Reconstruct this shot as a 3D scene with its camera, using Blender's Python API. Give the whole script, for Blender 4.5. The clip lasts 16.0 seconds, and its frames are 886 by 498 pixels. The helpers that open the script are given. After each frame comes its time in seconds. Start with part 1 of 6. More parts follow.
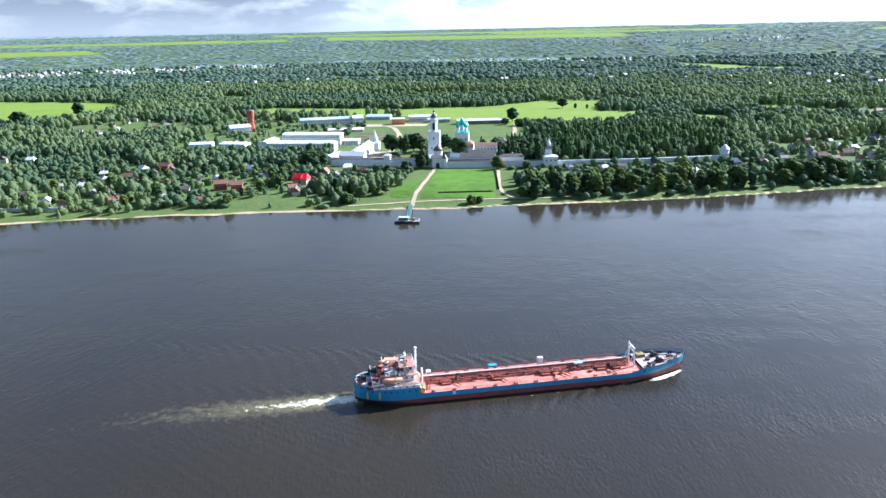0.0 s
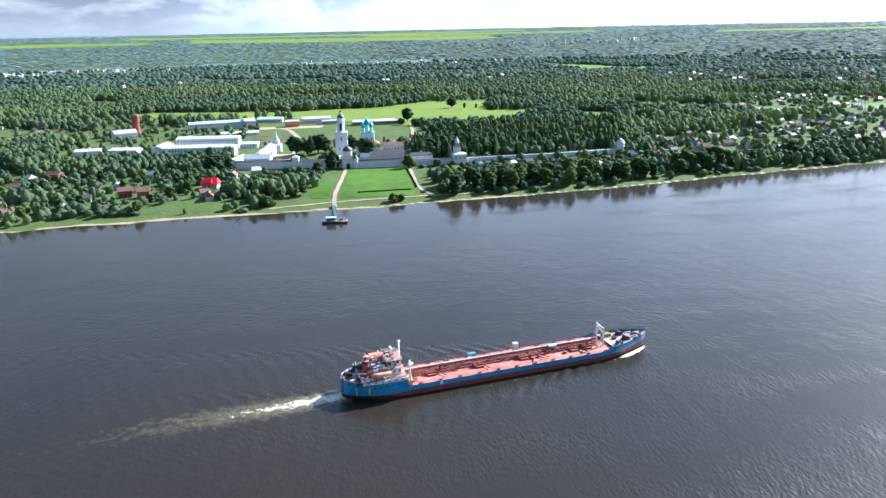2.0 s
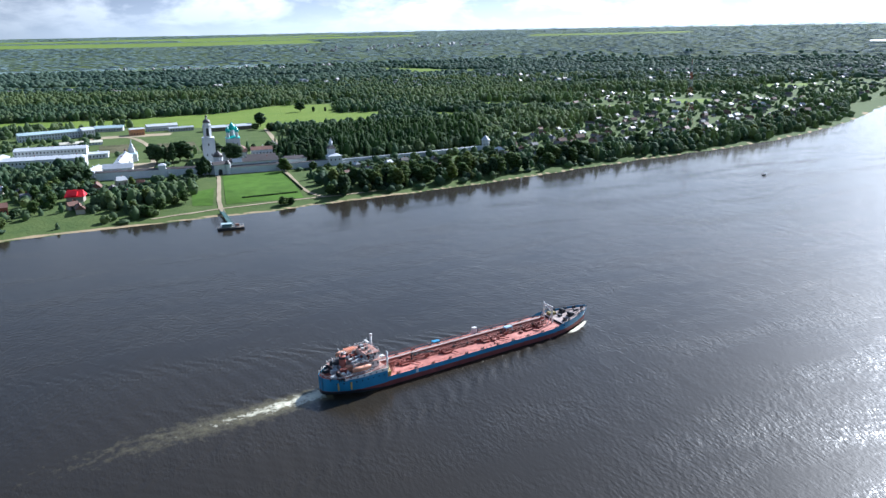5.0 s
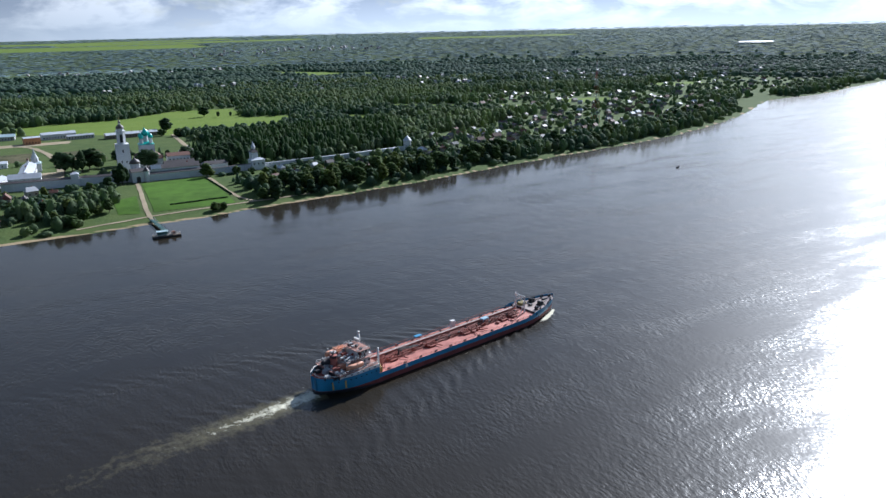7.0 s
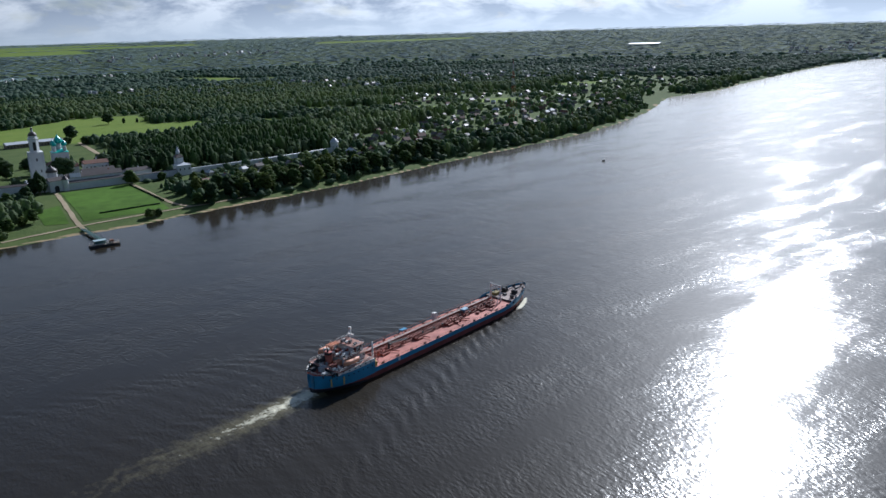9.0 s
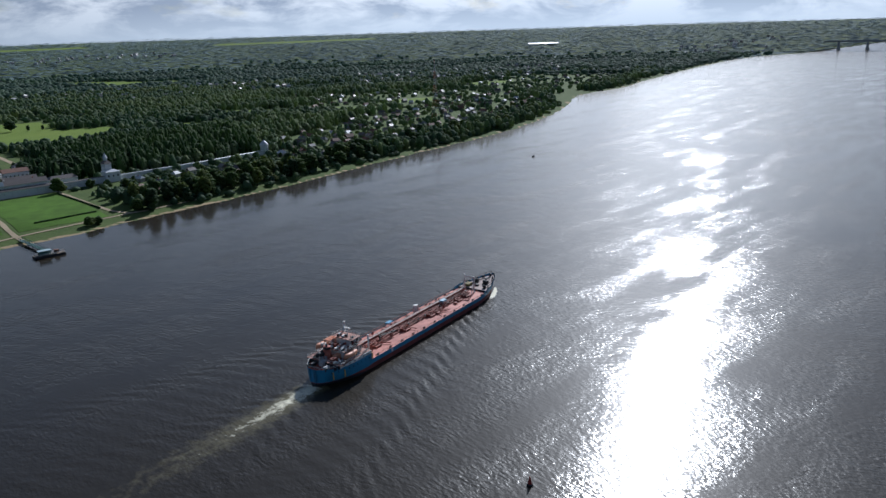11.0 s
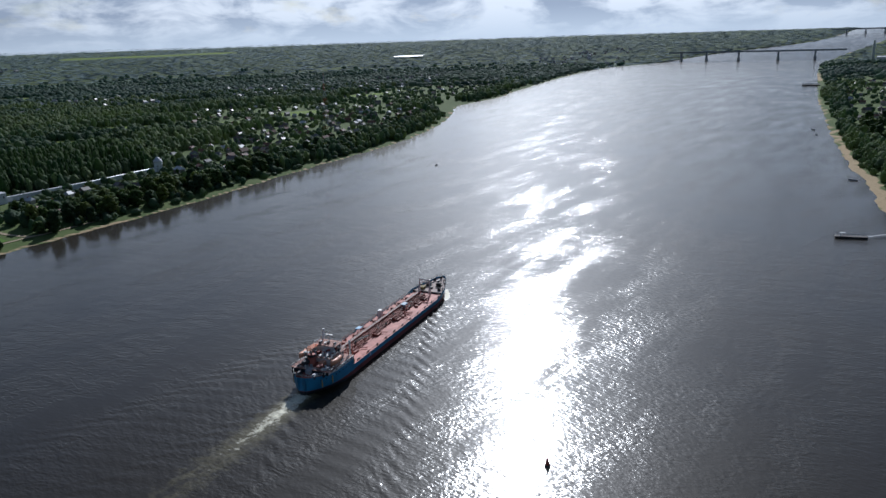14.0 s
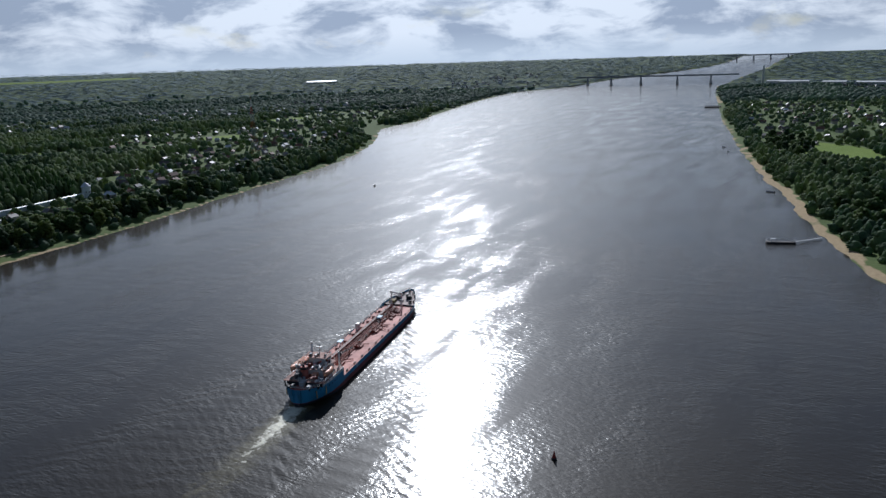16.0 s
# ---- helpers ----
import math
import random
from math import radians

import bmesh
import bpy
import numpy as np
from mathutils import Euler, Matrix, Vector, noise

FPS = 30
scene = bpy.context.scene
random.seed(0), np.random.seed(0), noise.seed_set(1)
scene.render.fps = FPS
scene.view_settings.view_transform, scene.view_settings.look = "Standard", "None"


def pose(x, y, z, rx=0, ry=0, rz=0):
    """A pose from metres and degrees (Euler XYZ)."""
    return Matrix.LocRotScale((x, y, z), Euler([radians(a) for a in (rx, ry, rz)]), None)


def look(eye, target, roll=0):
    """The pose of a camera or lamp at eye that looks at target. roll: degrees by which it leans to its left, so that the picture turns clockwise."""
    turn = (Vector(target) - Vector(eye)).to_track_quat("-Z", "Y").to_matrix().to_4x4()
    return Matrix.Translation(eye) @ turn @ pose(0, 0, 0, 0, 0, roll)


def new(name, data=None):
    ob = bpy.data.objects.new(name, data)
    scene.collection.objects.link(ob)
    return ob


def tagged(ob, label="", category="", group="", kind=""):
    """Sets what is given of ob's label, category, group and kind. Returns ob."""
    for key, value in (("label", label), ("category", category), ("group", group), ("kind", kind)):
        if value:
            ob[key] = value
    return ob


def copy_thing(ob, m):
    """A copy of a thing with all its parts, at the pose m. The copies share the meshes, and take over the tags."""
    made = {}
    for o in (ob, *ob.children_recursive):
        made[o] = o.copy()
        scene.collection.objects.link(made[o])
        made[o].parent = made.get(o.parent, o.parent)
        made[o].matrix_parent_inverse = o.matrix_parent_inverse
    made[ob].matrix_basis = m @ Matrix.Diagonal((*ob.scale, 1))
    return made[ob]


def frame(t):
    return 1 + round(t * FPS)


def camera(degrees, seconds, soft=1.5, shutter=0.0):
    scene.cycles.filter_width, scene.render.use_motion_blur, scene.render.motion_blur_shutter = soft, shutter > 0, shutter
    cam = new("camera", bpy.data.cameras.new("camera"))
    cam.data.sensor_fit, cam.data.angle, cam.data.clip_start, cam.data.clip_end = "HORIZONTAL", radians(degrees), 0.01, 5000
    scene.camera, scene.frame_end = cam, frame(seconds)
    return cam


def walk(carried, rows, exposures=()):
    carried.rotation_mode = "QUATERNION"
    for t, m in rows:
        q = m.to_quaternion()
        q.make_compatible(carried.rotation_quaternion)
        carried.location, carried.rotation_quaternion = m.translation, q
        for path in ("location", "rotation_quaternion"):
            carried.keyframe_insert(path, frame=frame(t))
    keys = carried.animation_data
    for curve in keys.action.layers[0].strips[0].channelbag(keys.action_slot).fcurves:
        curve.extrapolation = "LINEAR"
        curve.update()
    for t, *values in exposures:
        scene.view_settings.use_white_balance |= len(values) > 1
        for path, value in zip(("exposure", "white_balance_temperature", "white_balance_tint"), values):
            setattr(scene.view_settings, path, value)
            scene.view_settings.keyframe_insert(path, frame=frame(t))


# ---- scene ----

EXPOSURES = [(0, 1.55, 5500, 10), (3.5, 1.2, 5500, 10), (7, 0.28, 5600, 10), (9, -0.15, 5650, 10), (12.5, -0.4, 5650, 10), (16, -0.5, 5700, 10)]
cam = camera(59.79, 16.0, soft=1.5)
# seconds, x, y, z, turns about x, y, z
ROWS = [
    (0, -0.00, 0.00, 129.42, 73.789, 1.189, -0.346),
    (0.5, -11.53, -1.57, 128.94, 73.748, 1.178, -4.568),
    (1, -21.53, -1.51, 128.32, 73.766, 1.165, -6.740),
    (1.5, -29.87, -0.64, 127.68, 73.796, 1.158, -7.976),
    (2, -39.46, -0.70, 127.36, 73.804, 1.115, -10.231),
    (2.5, -48.32, -0.48, 127.30, 73.783, 1.052, -12.704),
    (3, -56.71, 0.53, 127.20, 73.775, 1.099, -15.173),
    (3.5, -65.38, 2.26, 126.83, 73.763, 1.141, -17.477),
    (4, -73.78, 3.58, 125.87, 73.821, 1.085, -19.553),
    (6.5, -116.92, 14.52, 123.96, 74.010, 1.138, -30.028),
    (7, -123.38, 18.78, 122.99, 74.035, 1.180, -32.023),
    (7.5, -129.07, 23.35, 121.99, 74.081, 1.238, -33.902),
    (8, -134.98, 27.90, 121.07, 74.099, 1.346, -35.761),
    (8.5, -142.08, 32.18, 120.27, 74.139, 1.384, -37.684),
    (9, -151.03, 35.90, 119.17, 74.197, 1.493, -39.777),
    (11.5, -187.82, 51.95, 120.46, 74.010, 1.778, -48.954),
    (12, -193.62, 55.51, 120.49, 74.015, 1.812, -50.698),
    (12.5, -199.59, 59.56, 119.88, 74.017, 1.826, -52.459),
    (13, -204.12, 64.71, 120.37, 73.997, 1.804, -54.165),
    (13.5, -208.68, 70.15, 120.46, 74.272, 1.870, -55.859),
    (14, -213.87, 75.08, 120.08, 74.662, 1.847, -57.545),
    (14.5, -219.57, 79.77, 119.42, 75.009, 1.786, -59.184),
    (15, -224.52, 84.59, 120.25, 75.419, 1.863, -60.913),
    (15.5, -229.84, 89.55, 119.91, 75.813, 1.838, -62.645),
    (16, -235.82, 94.48, 117.77, 76.272, 1.796, -64.297),
]
walk(cam, [(r[0], pose(*r[1:])) for r in ROWS], EXPOSURES)

# ---------------------------------------------------------------- light
SUN_AZ, SUN_EL = 63.0, 31.0
sun_dir = Vector((math.sin(radians(SUN_AZ)) * math.cos(radians(SUN_EL)), math.cos(radians(SUN_AZ)) * math.cos(radians(SUN_EL)), math.sin(radians(SUN_EL))))
sun_data = bpy.data.lights.new("sun", "SUN")
sun_data.energy, sun_data.angle, sun_data.color = 6.0, radians(0.6), (1.0, 0.96, 0.91)
sun = new("sun", sun_data)
sun.matrix_world = look(sun_dir * 900, (0, 0, 0))

world = bpy.data.worlds.new("sky")
scene.world = world
world.use_nodes = True
wn, wl = world.node_tree.nodes, world.node_tree.links
wn.clear()


def wnode(kind, **values):
    n = wn.new(kind)
    for k, v in values.items():
        n.inputs[k].default_value = v
    return n


sky = wn.new("ShaderNodeTexSky")
sky.sky_type, sky.sun_disc = "NISHITA", False
sky.sun_elevation, sky.sun_rotation = radians(SUN_EL), radians(SUN_AZ)
sky.air_density, sky.dust_density, sky.ozone_density = 1.0, 0.5, 2.0
coord = wn.new("ShaderNodeTexCoord")
cloud_map = wn.new("ShaderNodeMapping")
cloud_map.inputs["Scale"].default_value = (4.0, 4.0, 11.0)
cloud = wnode("ShaderNodeTexNoise", Scale=1.5, Detail=8.0, Roughness=0.58)
cloud_ramp = wn.new("ShaderNodeValToRGB")
cloud_ramp.color_ramp.elements[0].position, cloud_ramp.color_ramp.elements[1].position = 0.25, 0.42
shade = wnode("ShaderNodeTexNoise", Scale=2.7, Detail=9.0, Roughness=0.58, Distortion=0.3)
shade_ramp = wn.new("ShaderNodeValToRGB")
shade_ramp.color_ramp.elements[0].position, shade_ramp.color_ramp.elements[1].position = 0.42, 0.58
shade_ramp.color_ramp.elements[0].color, shade_ramp.color_ramp.elements[1].color = (4.9, 5.6, 6.7, 1), (10.6, 11.0, 11.4, 1)
mix = wn.new("ShaderNodeMixRGB")
ground_glow = wn.new("ShaderNodeSeparateXYZ")
low = wn.new("ShaderNodeMapRange")
low.inputs["From Min"].default_value, low.inputs["From Max"].default_value = 0.0, 0.035
low.inputs["To Min"].default_value, low.inputs["To Max"].default_value = 0.85, 0.0
high = wn.new("ShaderNodeMapRange")
high.inputs["From Min"].default_value, high.inputs["From Max"].default_value = 0.10, 0.36
high.inputs["To Min"].default_value, high.inputs["To Max"].default_value = 1.0, 0.08
thin = wn.new("ShaderNodeMath")
thin.operation = "MULTIPLY"
# clouds are brighter towards the sun
towards = wn.new("ShaderNodeVectorMath")
towards.operation, towards.inputs[1].default_value = "DOT_PRODUCT", sun_dir
bright = wn.new("ShaderNodeMapRange")
bright.inputs["From Min"].default_value, bright.inputs["From Max"].default_value = 0.25, 0.9
bright.inputs["To Min"].default_value, bright.inputs["To Max"].default_value = 0.4, 1.5
lit = wn.new("ShaderNodeVectorMath")
lit.operation = "SCALE"
mist = wn.new("ShaderNodeMixRGB")
pale = wn.new("ShaderNodeVectorMath")
pale.operation, pale.inputs[0].default_value = "SCALE", (8.0, 8.9, 9.8)
back = wnode("ShaderNodeBackground", Strength=0.073)
out = wn.new("ShaderNodeOutputWorld")
for a, b in ((coord.outputs["Generated"], cloud_map.inputs["Vector"]), (cloud_map.outputs["Vector"], cloud.inputs["Vector"]),
             (cloud_map.outputs["Vector"], shade.inputs["Vector"]), (cloud.outputs["Fac"], cloud_ramp.inputs["Fac"]),
             (shade.outputs["Fac"], shade_ramp.inputs["Fac"]), (coord.outputs["Generated"], ground_glow.inputs["Vector"]),
             (ground_glow.outputs["Z"], low.inputs["Value"]), (ground_glow.outputs["Z"], high.inputs["Value"]),
             (cloud_ramp.outputs["Color"], thin.inputs[0]), (high.outputs["Result"], thin.inputs[1]),
             (coord.outputs["Generated"], towards.inputs[0]), (towards.outputs["Value"], bright.inputs["Value"]), (shade_ramp.outputs["Color"], lit.inputs[0]), (bright.outputs["Result"], lit.inputs["Scale"]),
             (sky.outputs["Color"], mix.inputs["Color1"]), (lit.outputs["Vector"], mix.inputs["Color2"]),
             (thin.outputs["Value"], mix.inputs["Fac"]), (mix.outputs["Color"], mist.inputs["Color1"]),
             (bright.outputs["Result"], pale.inputs["Scale"]), (pale.outputs["Vector"], mist.inputs["Color2"]), (low.outputs["Result"], mist.inputs["Fac"]), (mist.outputs["Color"], back.inputs["Color"]),
             (back.outputs["Background"], out.inputs["Surface"])):
    wl.new(a, b)

# ---------------------------------------------------------------- materials


def material(name, colour, rough=0.8, metal=0.0, vary=0.25, scale=1.0, bump=0.0, bump_scale=6.0, second=None, big=0.12, spec=0.4, island=0.0, obj=0.0, leafy=0.0):
    """A painted or natural surface: colour varied by fine and broad noise, with relief."""
    m = bpy.data.materials.new(name)
    m.use_nodes = True
    n, l = m.node_tree.nodes, m.node_tree.links
    b = n["Principled BSDF"]
    b.inputs["Roughness"].default_value, b.inputs["Metallic"].default_value = rough, metal
    b.inputs["Specular IOR Level"].default_value = spec
    geo = n.new("ShaderNodeNewGeometry")
    fine, broad = n.new("ShaderNodeTexNoise"), n.new("ShaderNodeTexNoise")
    fine.inputs["Scale"].default_value, fine.inputs["Detail"].default_value = scale, 6.0
    broad.inputs["Scale"].default_value, broad.inputs["Detail"].default_value = scale * big, 3.0
    l.new(geo.outputs["Position"], fine.inputs["Vector"])
    l.new(geo.outputs["Position"], broad.inputs["Vector"])
    add = n.new("ShaderNodeMath")
    add.operation = "ADD"
    l.new(fine.outputs["Fac"], add.inputs[0])
    l.new(broad.outputs["Fac"], add.inputs[1])
    value = add.outputs["Value"]
    if island:
        more = n.new("ShaderNodeMath")
        more.operation, more.inputs[1].default_value = "MULTIPLY_ADD", island
        l.new(geo.outputs["Random Per Island"], more.inputs[0])
        l.new(value, more.inputs[2])
        value = more.outputs["Value"]
    if obj:
        info, more = n.new("ShaderNodeObjectInfo"), n.new("ShaderNodeMath")
        more.operation, more.inputs[1].default_value = "MULTIPLY_ADD", obj
        l.new(info.outputs["Random"], more.inputs[0])
        l.new(value, more.inputs[2])
        value = more.outputs["Value"]
    ramp = n.new("ShaderNodeMapRange")
    ramp.inputs["From Min"].default_value, ramp.inputs["From Max"].default_value = 0.7, 1.3 + island + obj
    l.new(value, ramp.inputs["Value"])
    mixer = n.new("ShaderNodeMixRGB")
    mixer.inputs["Color1"].default_value = (*[c * (1 - vary) for c in colour], 1)
    mixer.inputs["Color2"].default_value = (*(second or [min(1, c * (1 + vary)) for c in colour]), 1)
    l.new(ramp.outputs["Result"], mixer.inputs["Fac"])
    l.new(mixer.outputs["Color"], b.inputs["Base Color"])
    if leafy:
        thin, both = n.new("ShaderNodeBsdfTranslucent"), n.new("ShaderNodeMixShader")
        both.inputs["Fac"].default_value = leafy
        l.new(mixer.outputs["Color"], thin.inputs["Color"])
        l.new(b.outputs["BSDF"], both.inputs[1])
        l.new(thin.outputs["BSDF"], both.inputs[2])
        l.new(both.outputs["Shader"], n["Material Output"].inputs["Surface"])
    if bump:
        rel, bn = n.new("ShaderNodeTexNoise"), n.new("ShaderNodeBump")
        rel.inputs["Scale"].default_value, rel.inputs["Detail"].default_value = bump_scale, 5.0
        bn.inputs["Strength"].default_value, bn.inputs["Distance"].default_value = 0.6, bump
        l.new(geo.outputs["Position"], rel.inputs["Vector"])
        l.new(rel.outputs["Fac"], bn.inputs["Height"])
        l.new(bn.outputs["Normal"], b.inputs["Normal"])
    return m


def leaf_material(name, dark, middle, light, grain=0.8, relief=0.7, thin_share=0.62):
    """Foliage: each tree has a tone of its own, broken by leafy grain and relief."""
    m = bpy.data.materials.new(name)
    m.use_nodes = True
    n, l = m.node_tree.nodes, m.node_tree.links
    b = n["Principled BSDF"]
    b.inputs["Roughness"].default_value, b.inputs["Specular IOR Level"].default_value = 0.7, 0.2
    geo, info, own = n.new("ShaderNodeNewGeometry"), n.new("ShaderNodeObjectInfo"), n.new("ShaderNodeAttribute")
    own.attribute_name = "tone"

    def tex(scale, detail):
        t = n.new("ShaderNodeTexNoise")
        t.inputs["Scale"].default_value, t.inputs["Detail"].default_value, t.inputs["Roughness"].default_value = scale, detail, 0.65
        l.new(geo.outputs["Position"], t.inputs["Vector"])
        return t.outputs["Fac"]

    def plus(a, k, c):
        x = n.new("ShaderNodeMath")
        x.operation, x.inputs[1].default_value = "MULTIPLY_ADD", k
        l.new(a, x.inputs[0])
        if isinstance(c, float):
            x.inputs[2].default_value = c
        else:
            l.new(c, x.inputs[2])
        return x.outputs["Value"]

    value = plus(own.outputs["Fac"], 0.62, -0.42)
    value = plus(info.outputs["Random"], 0.25, value)
    value = plus(geo.outputs["Random Per Island"], 0.14, value)
    value = plus(tex(grain, 4.0), 0.75, value)
    value = plus(tex(grain * 0.06, 2.0), 0.25, value)
    ramp = n.new("ShaderNodeValToRGB")
    ramp.color_ramp.elements[0].position, ramp.color_ramp.elements[1].position = 0.12, 0.95
    ramp.color_ramp.elements[0].color, ramp.color_ramp.elements[1].color = (*dark, 1), (*light, 1)
    ramp.color_ramp.elements.new(0.5).color = (*middle, 1)
    l.new(value, ramp.inputs["Fac"])
    l.new(ramp.outputs["Color"], b.inputs["Base Color"])
    bn = n.new("ShaderNodeBump")
    bn.inputs["Strength"].default_value, bn.inputs["Distance"].default_value = 0.8, relief
    l.new(tex(grain, 3.0), bn.inputs["Height"])
    l.new(bn.outputs["Normal"], b.inputs["Normal"])
    thin, both = n.new("ShaderNodeBsdfTranslucent"), n.new("ShaderNodeMixShader")
    both.inputs["Fac"].default_value = thin_share
    l.new(ramp.outputs["Color"], thin.inputs["Color"])
    l.new(bn.outputs["Normal"], thin.inputs["Normal"])
    l.new(b.outputs["BSDF"], both.inputs[1])
    l.new(thin.outputs["BSDF"], both.inputs[2])
    l.new(both.outputs["Shader"], n["Material Output"].inputs["Surface"])
    return m


M_LEAF = leaf_material("leaves", (0.06, 0.115, 0.05), (0.125, 0.20, 0.065), (0.23, 0.29, 0.085), 0.8, 0.5, 0.72)
M_LEAF_YELLOW = leaf_material("willow_leaves", (0.10, 0.15, 0.05), (0.18, 0.235, 0.065), (0.29, 0.33, 0.095), 0.8, 0.5, 0.72)
M_LEAF_DARK = leaf_material("dark_leaves", (0.042, 0.085, 0.045), (0.075, 0.135, 0.06), (0.13, 0.195, 0.075), 0.8, 0.5, 0.72)
# blue mixed into the woods colours, more with distance, stands for aerial haze
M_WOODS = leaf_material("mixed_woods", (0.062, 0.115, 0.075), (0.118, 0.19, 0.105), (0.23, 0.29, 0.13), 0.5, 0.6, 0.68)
M_WOODS_HAZE = leaf_material("haze_blue_woods", (0.085, 0.145, 0.125), (0.135, 0.21, 0.16), (0.20, 0.275, 0.19), 0.2, 0.5, 0.68)
M_RIM_HAZE = material("hazy_glowing_rim", (0.10, 0.155, 0.16), 0.9, vary=0.2, scale=0.004, second=(0.145, 0.20, 0.19), big=0.3, island=0.06, spec=0.1)
# a faint blue glow on the farthest woods stands for haze too
rim = M_RIM_HAZE.node_tree.nodes["Principled BSDF"]
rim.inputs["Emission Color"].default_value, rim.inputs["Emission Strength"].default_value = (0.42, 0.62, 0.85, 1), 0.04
M_BARK = material("bark", (0.09, 0.07, 0.05), 0.9, vary=0.3, scale=2.0)
M_GRASS = material("meadow_grass", (0.06, 0.125, 0.012), 0.9, vary=0.25, scale=0.12, second=(0.085, 0.17, 0.02), bump=0.2, bump_scale=0.9, spec=0.1)
M_PATH = material("sandy_path", (0.33, 0.27, 0.18), 0.95, vary=0.2, scale=0.6, bump=0.05, spec=0.1)
M_WHITE = material("whitewash", (0.62, 0.63, 0.64), 0.85, vary=0.08, scale=0.4, bump=0.02, bump_scale=3.0)
M_ROOF_DARK = material("dark_sheet_roof", (0.09, 0.075, 0.07), 0.55, vary=0.25, scale=0.5, spec=0.5)
M_ROOF_GREY = material("zinc_roof", (0.5, 0.52, 0.54), 0.4, metal=0.3, vary=0.15, scale=0.4)
M_ROOF_WHITE = material("pale_sheet_roof", (0.52, 0.54, 0.57), 0.45, vary=0.12, scale=0.3)
M_ROOF_TEAL = material("teal_roof", (0.36, 0.46, 0.48), 0.5, vary=0.15, scale=0.4)
M_ROOF_RUST = material("rust_roof", (0.17, 0.085, 0.06), 0.7, vary=0.25, scale=0.5)
M_ROOF_RED = material("red_metal_roof", (0.75, 0.02, 0.03), 0.45, vary=0.12, scale=0.5)
M_DOME = material("green_dome_copper", (0.02, 0.42, 0.36), 0.35, vary=0.15, scale=0.6, spec=0.6)
M_GOLD = material("gilded_cross", (0.7, 0.5, 0.15), 0.25, metal=1.0, vary=0.1)
M_BRICK = material("red_brick", (0.27, 0.075, 0.05), 0.85, vary=0.2, scale=1.0, bump=0.02)
M_PLANK = material("weathered_planks", (0.22, 0.18, 0.14), 0.85, vary=0.3, scale=0.9)
M_HOUSE = material("house_walls", (0.3, 0.24, 0.18), 0.85, vary=0.35, scale=0.3, second=(0.6, 0.56, 0.48), obj=0.6)
M_GLASS = material("dark_window", (0.03, 0.035, 0.04), 0.15, vary=0.2, spec=0.8)
M_CONCRETE = material("concrete", (0.42, 0.42, 0.4), 0.85, vary=0.15, scale=0.2)


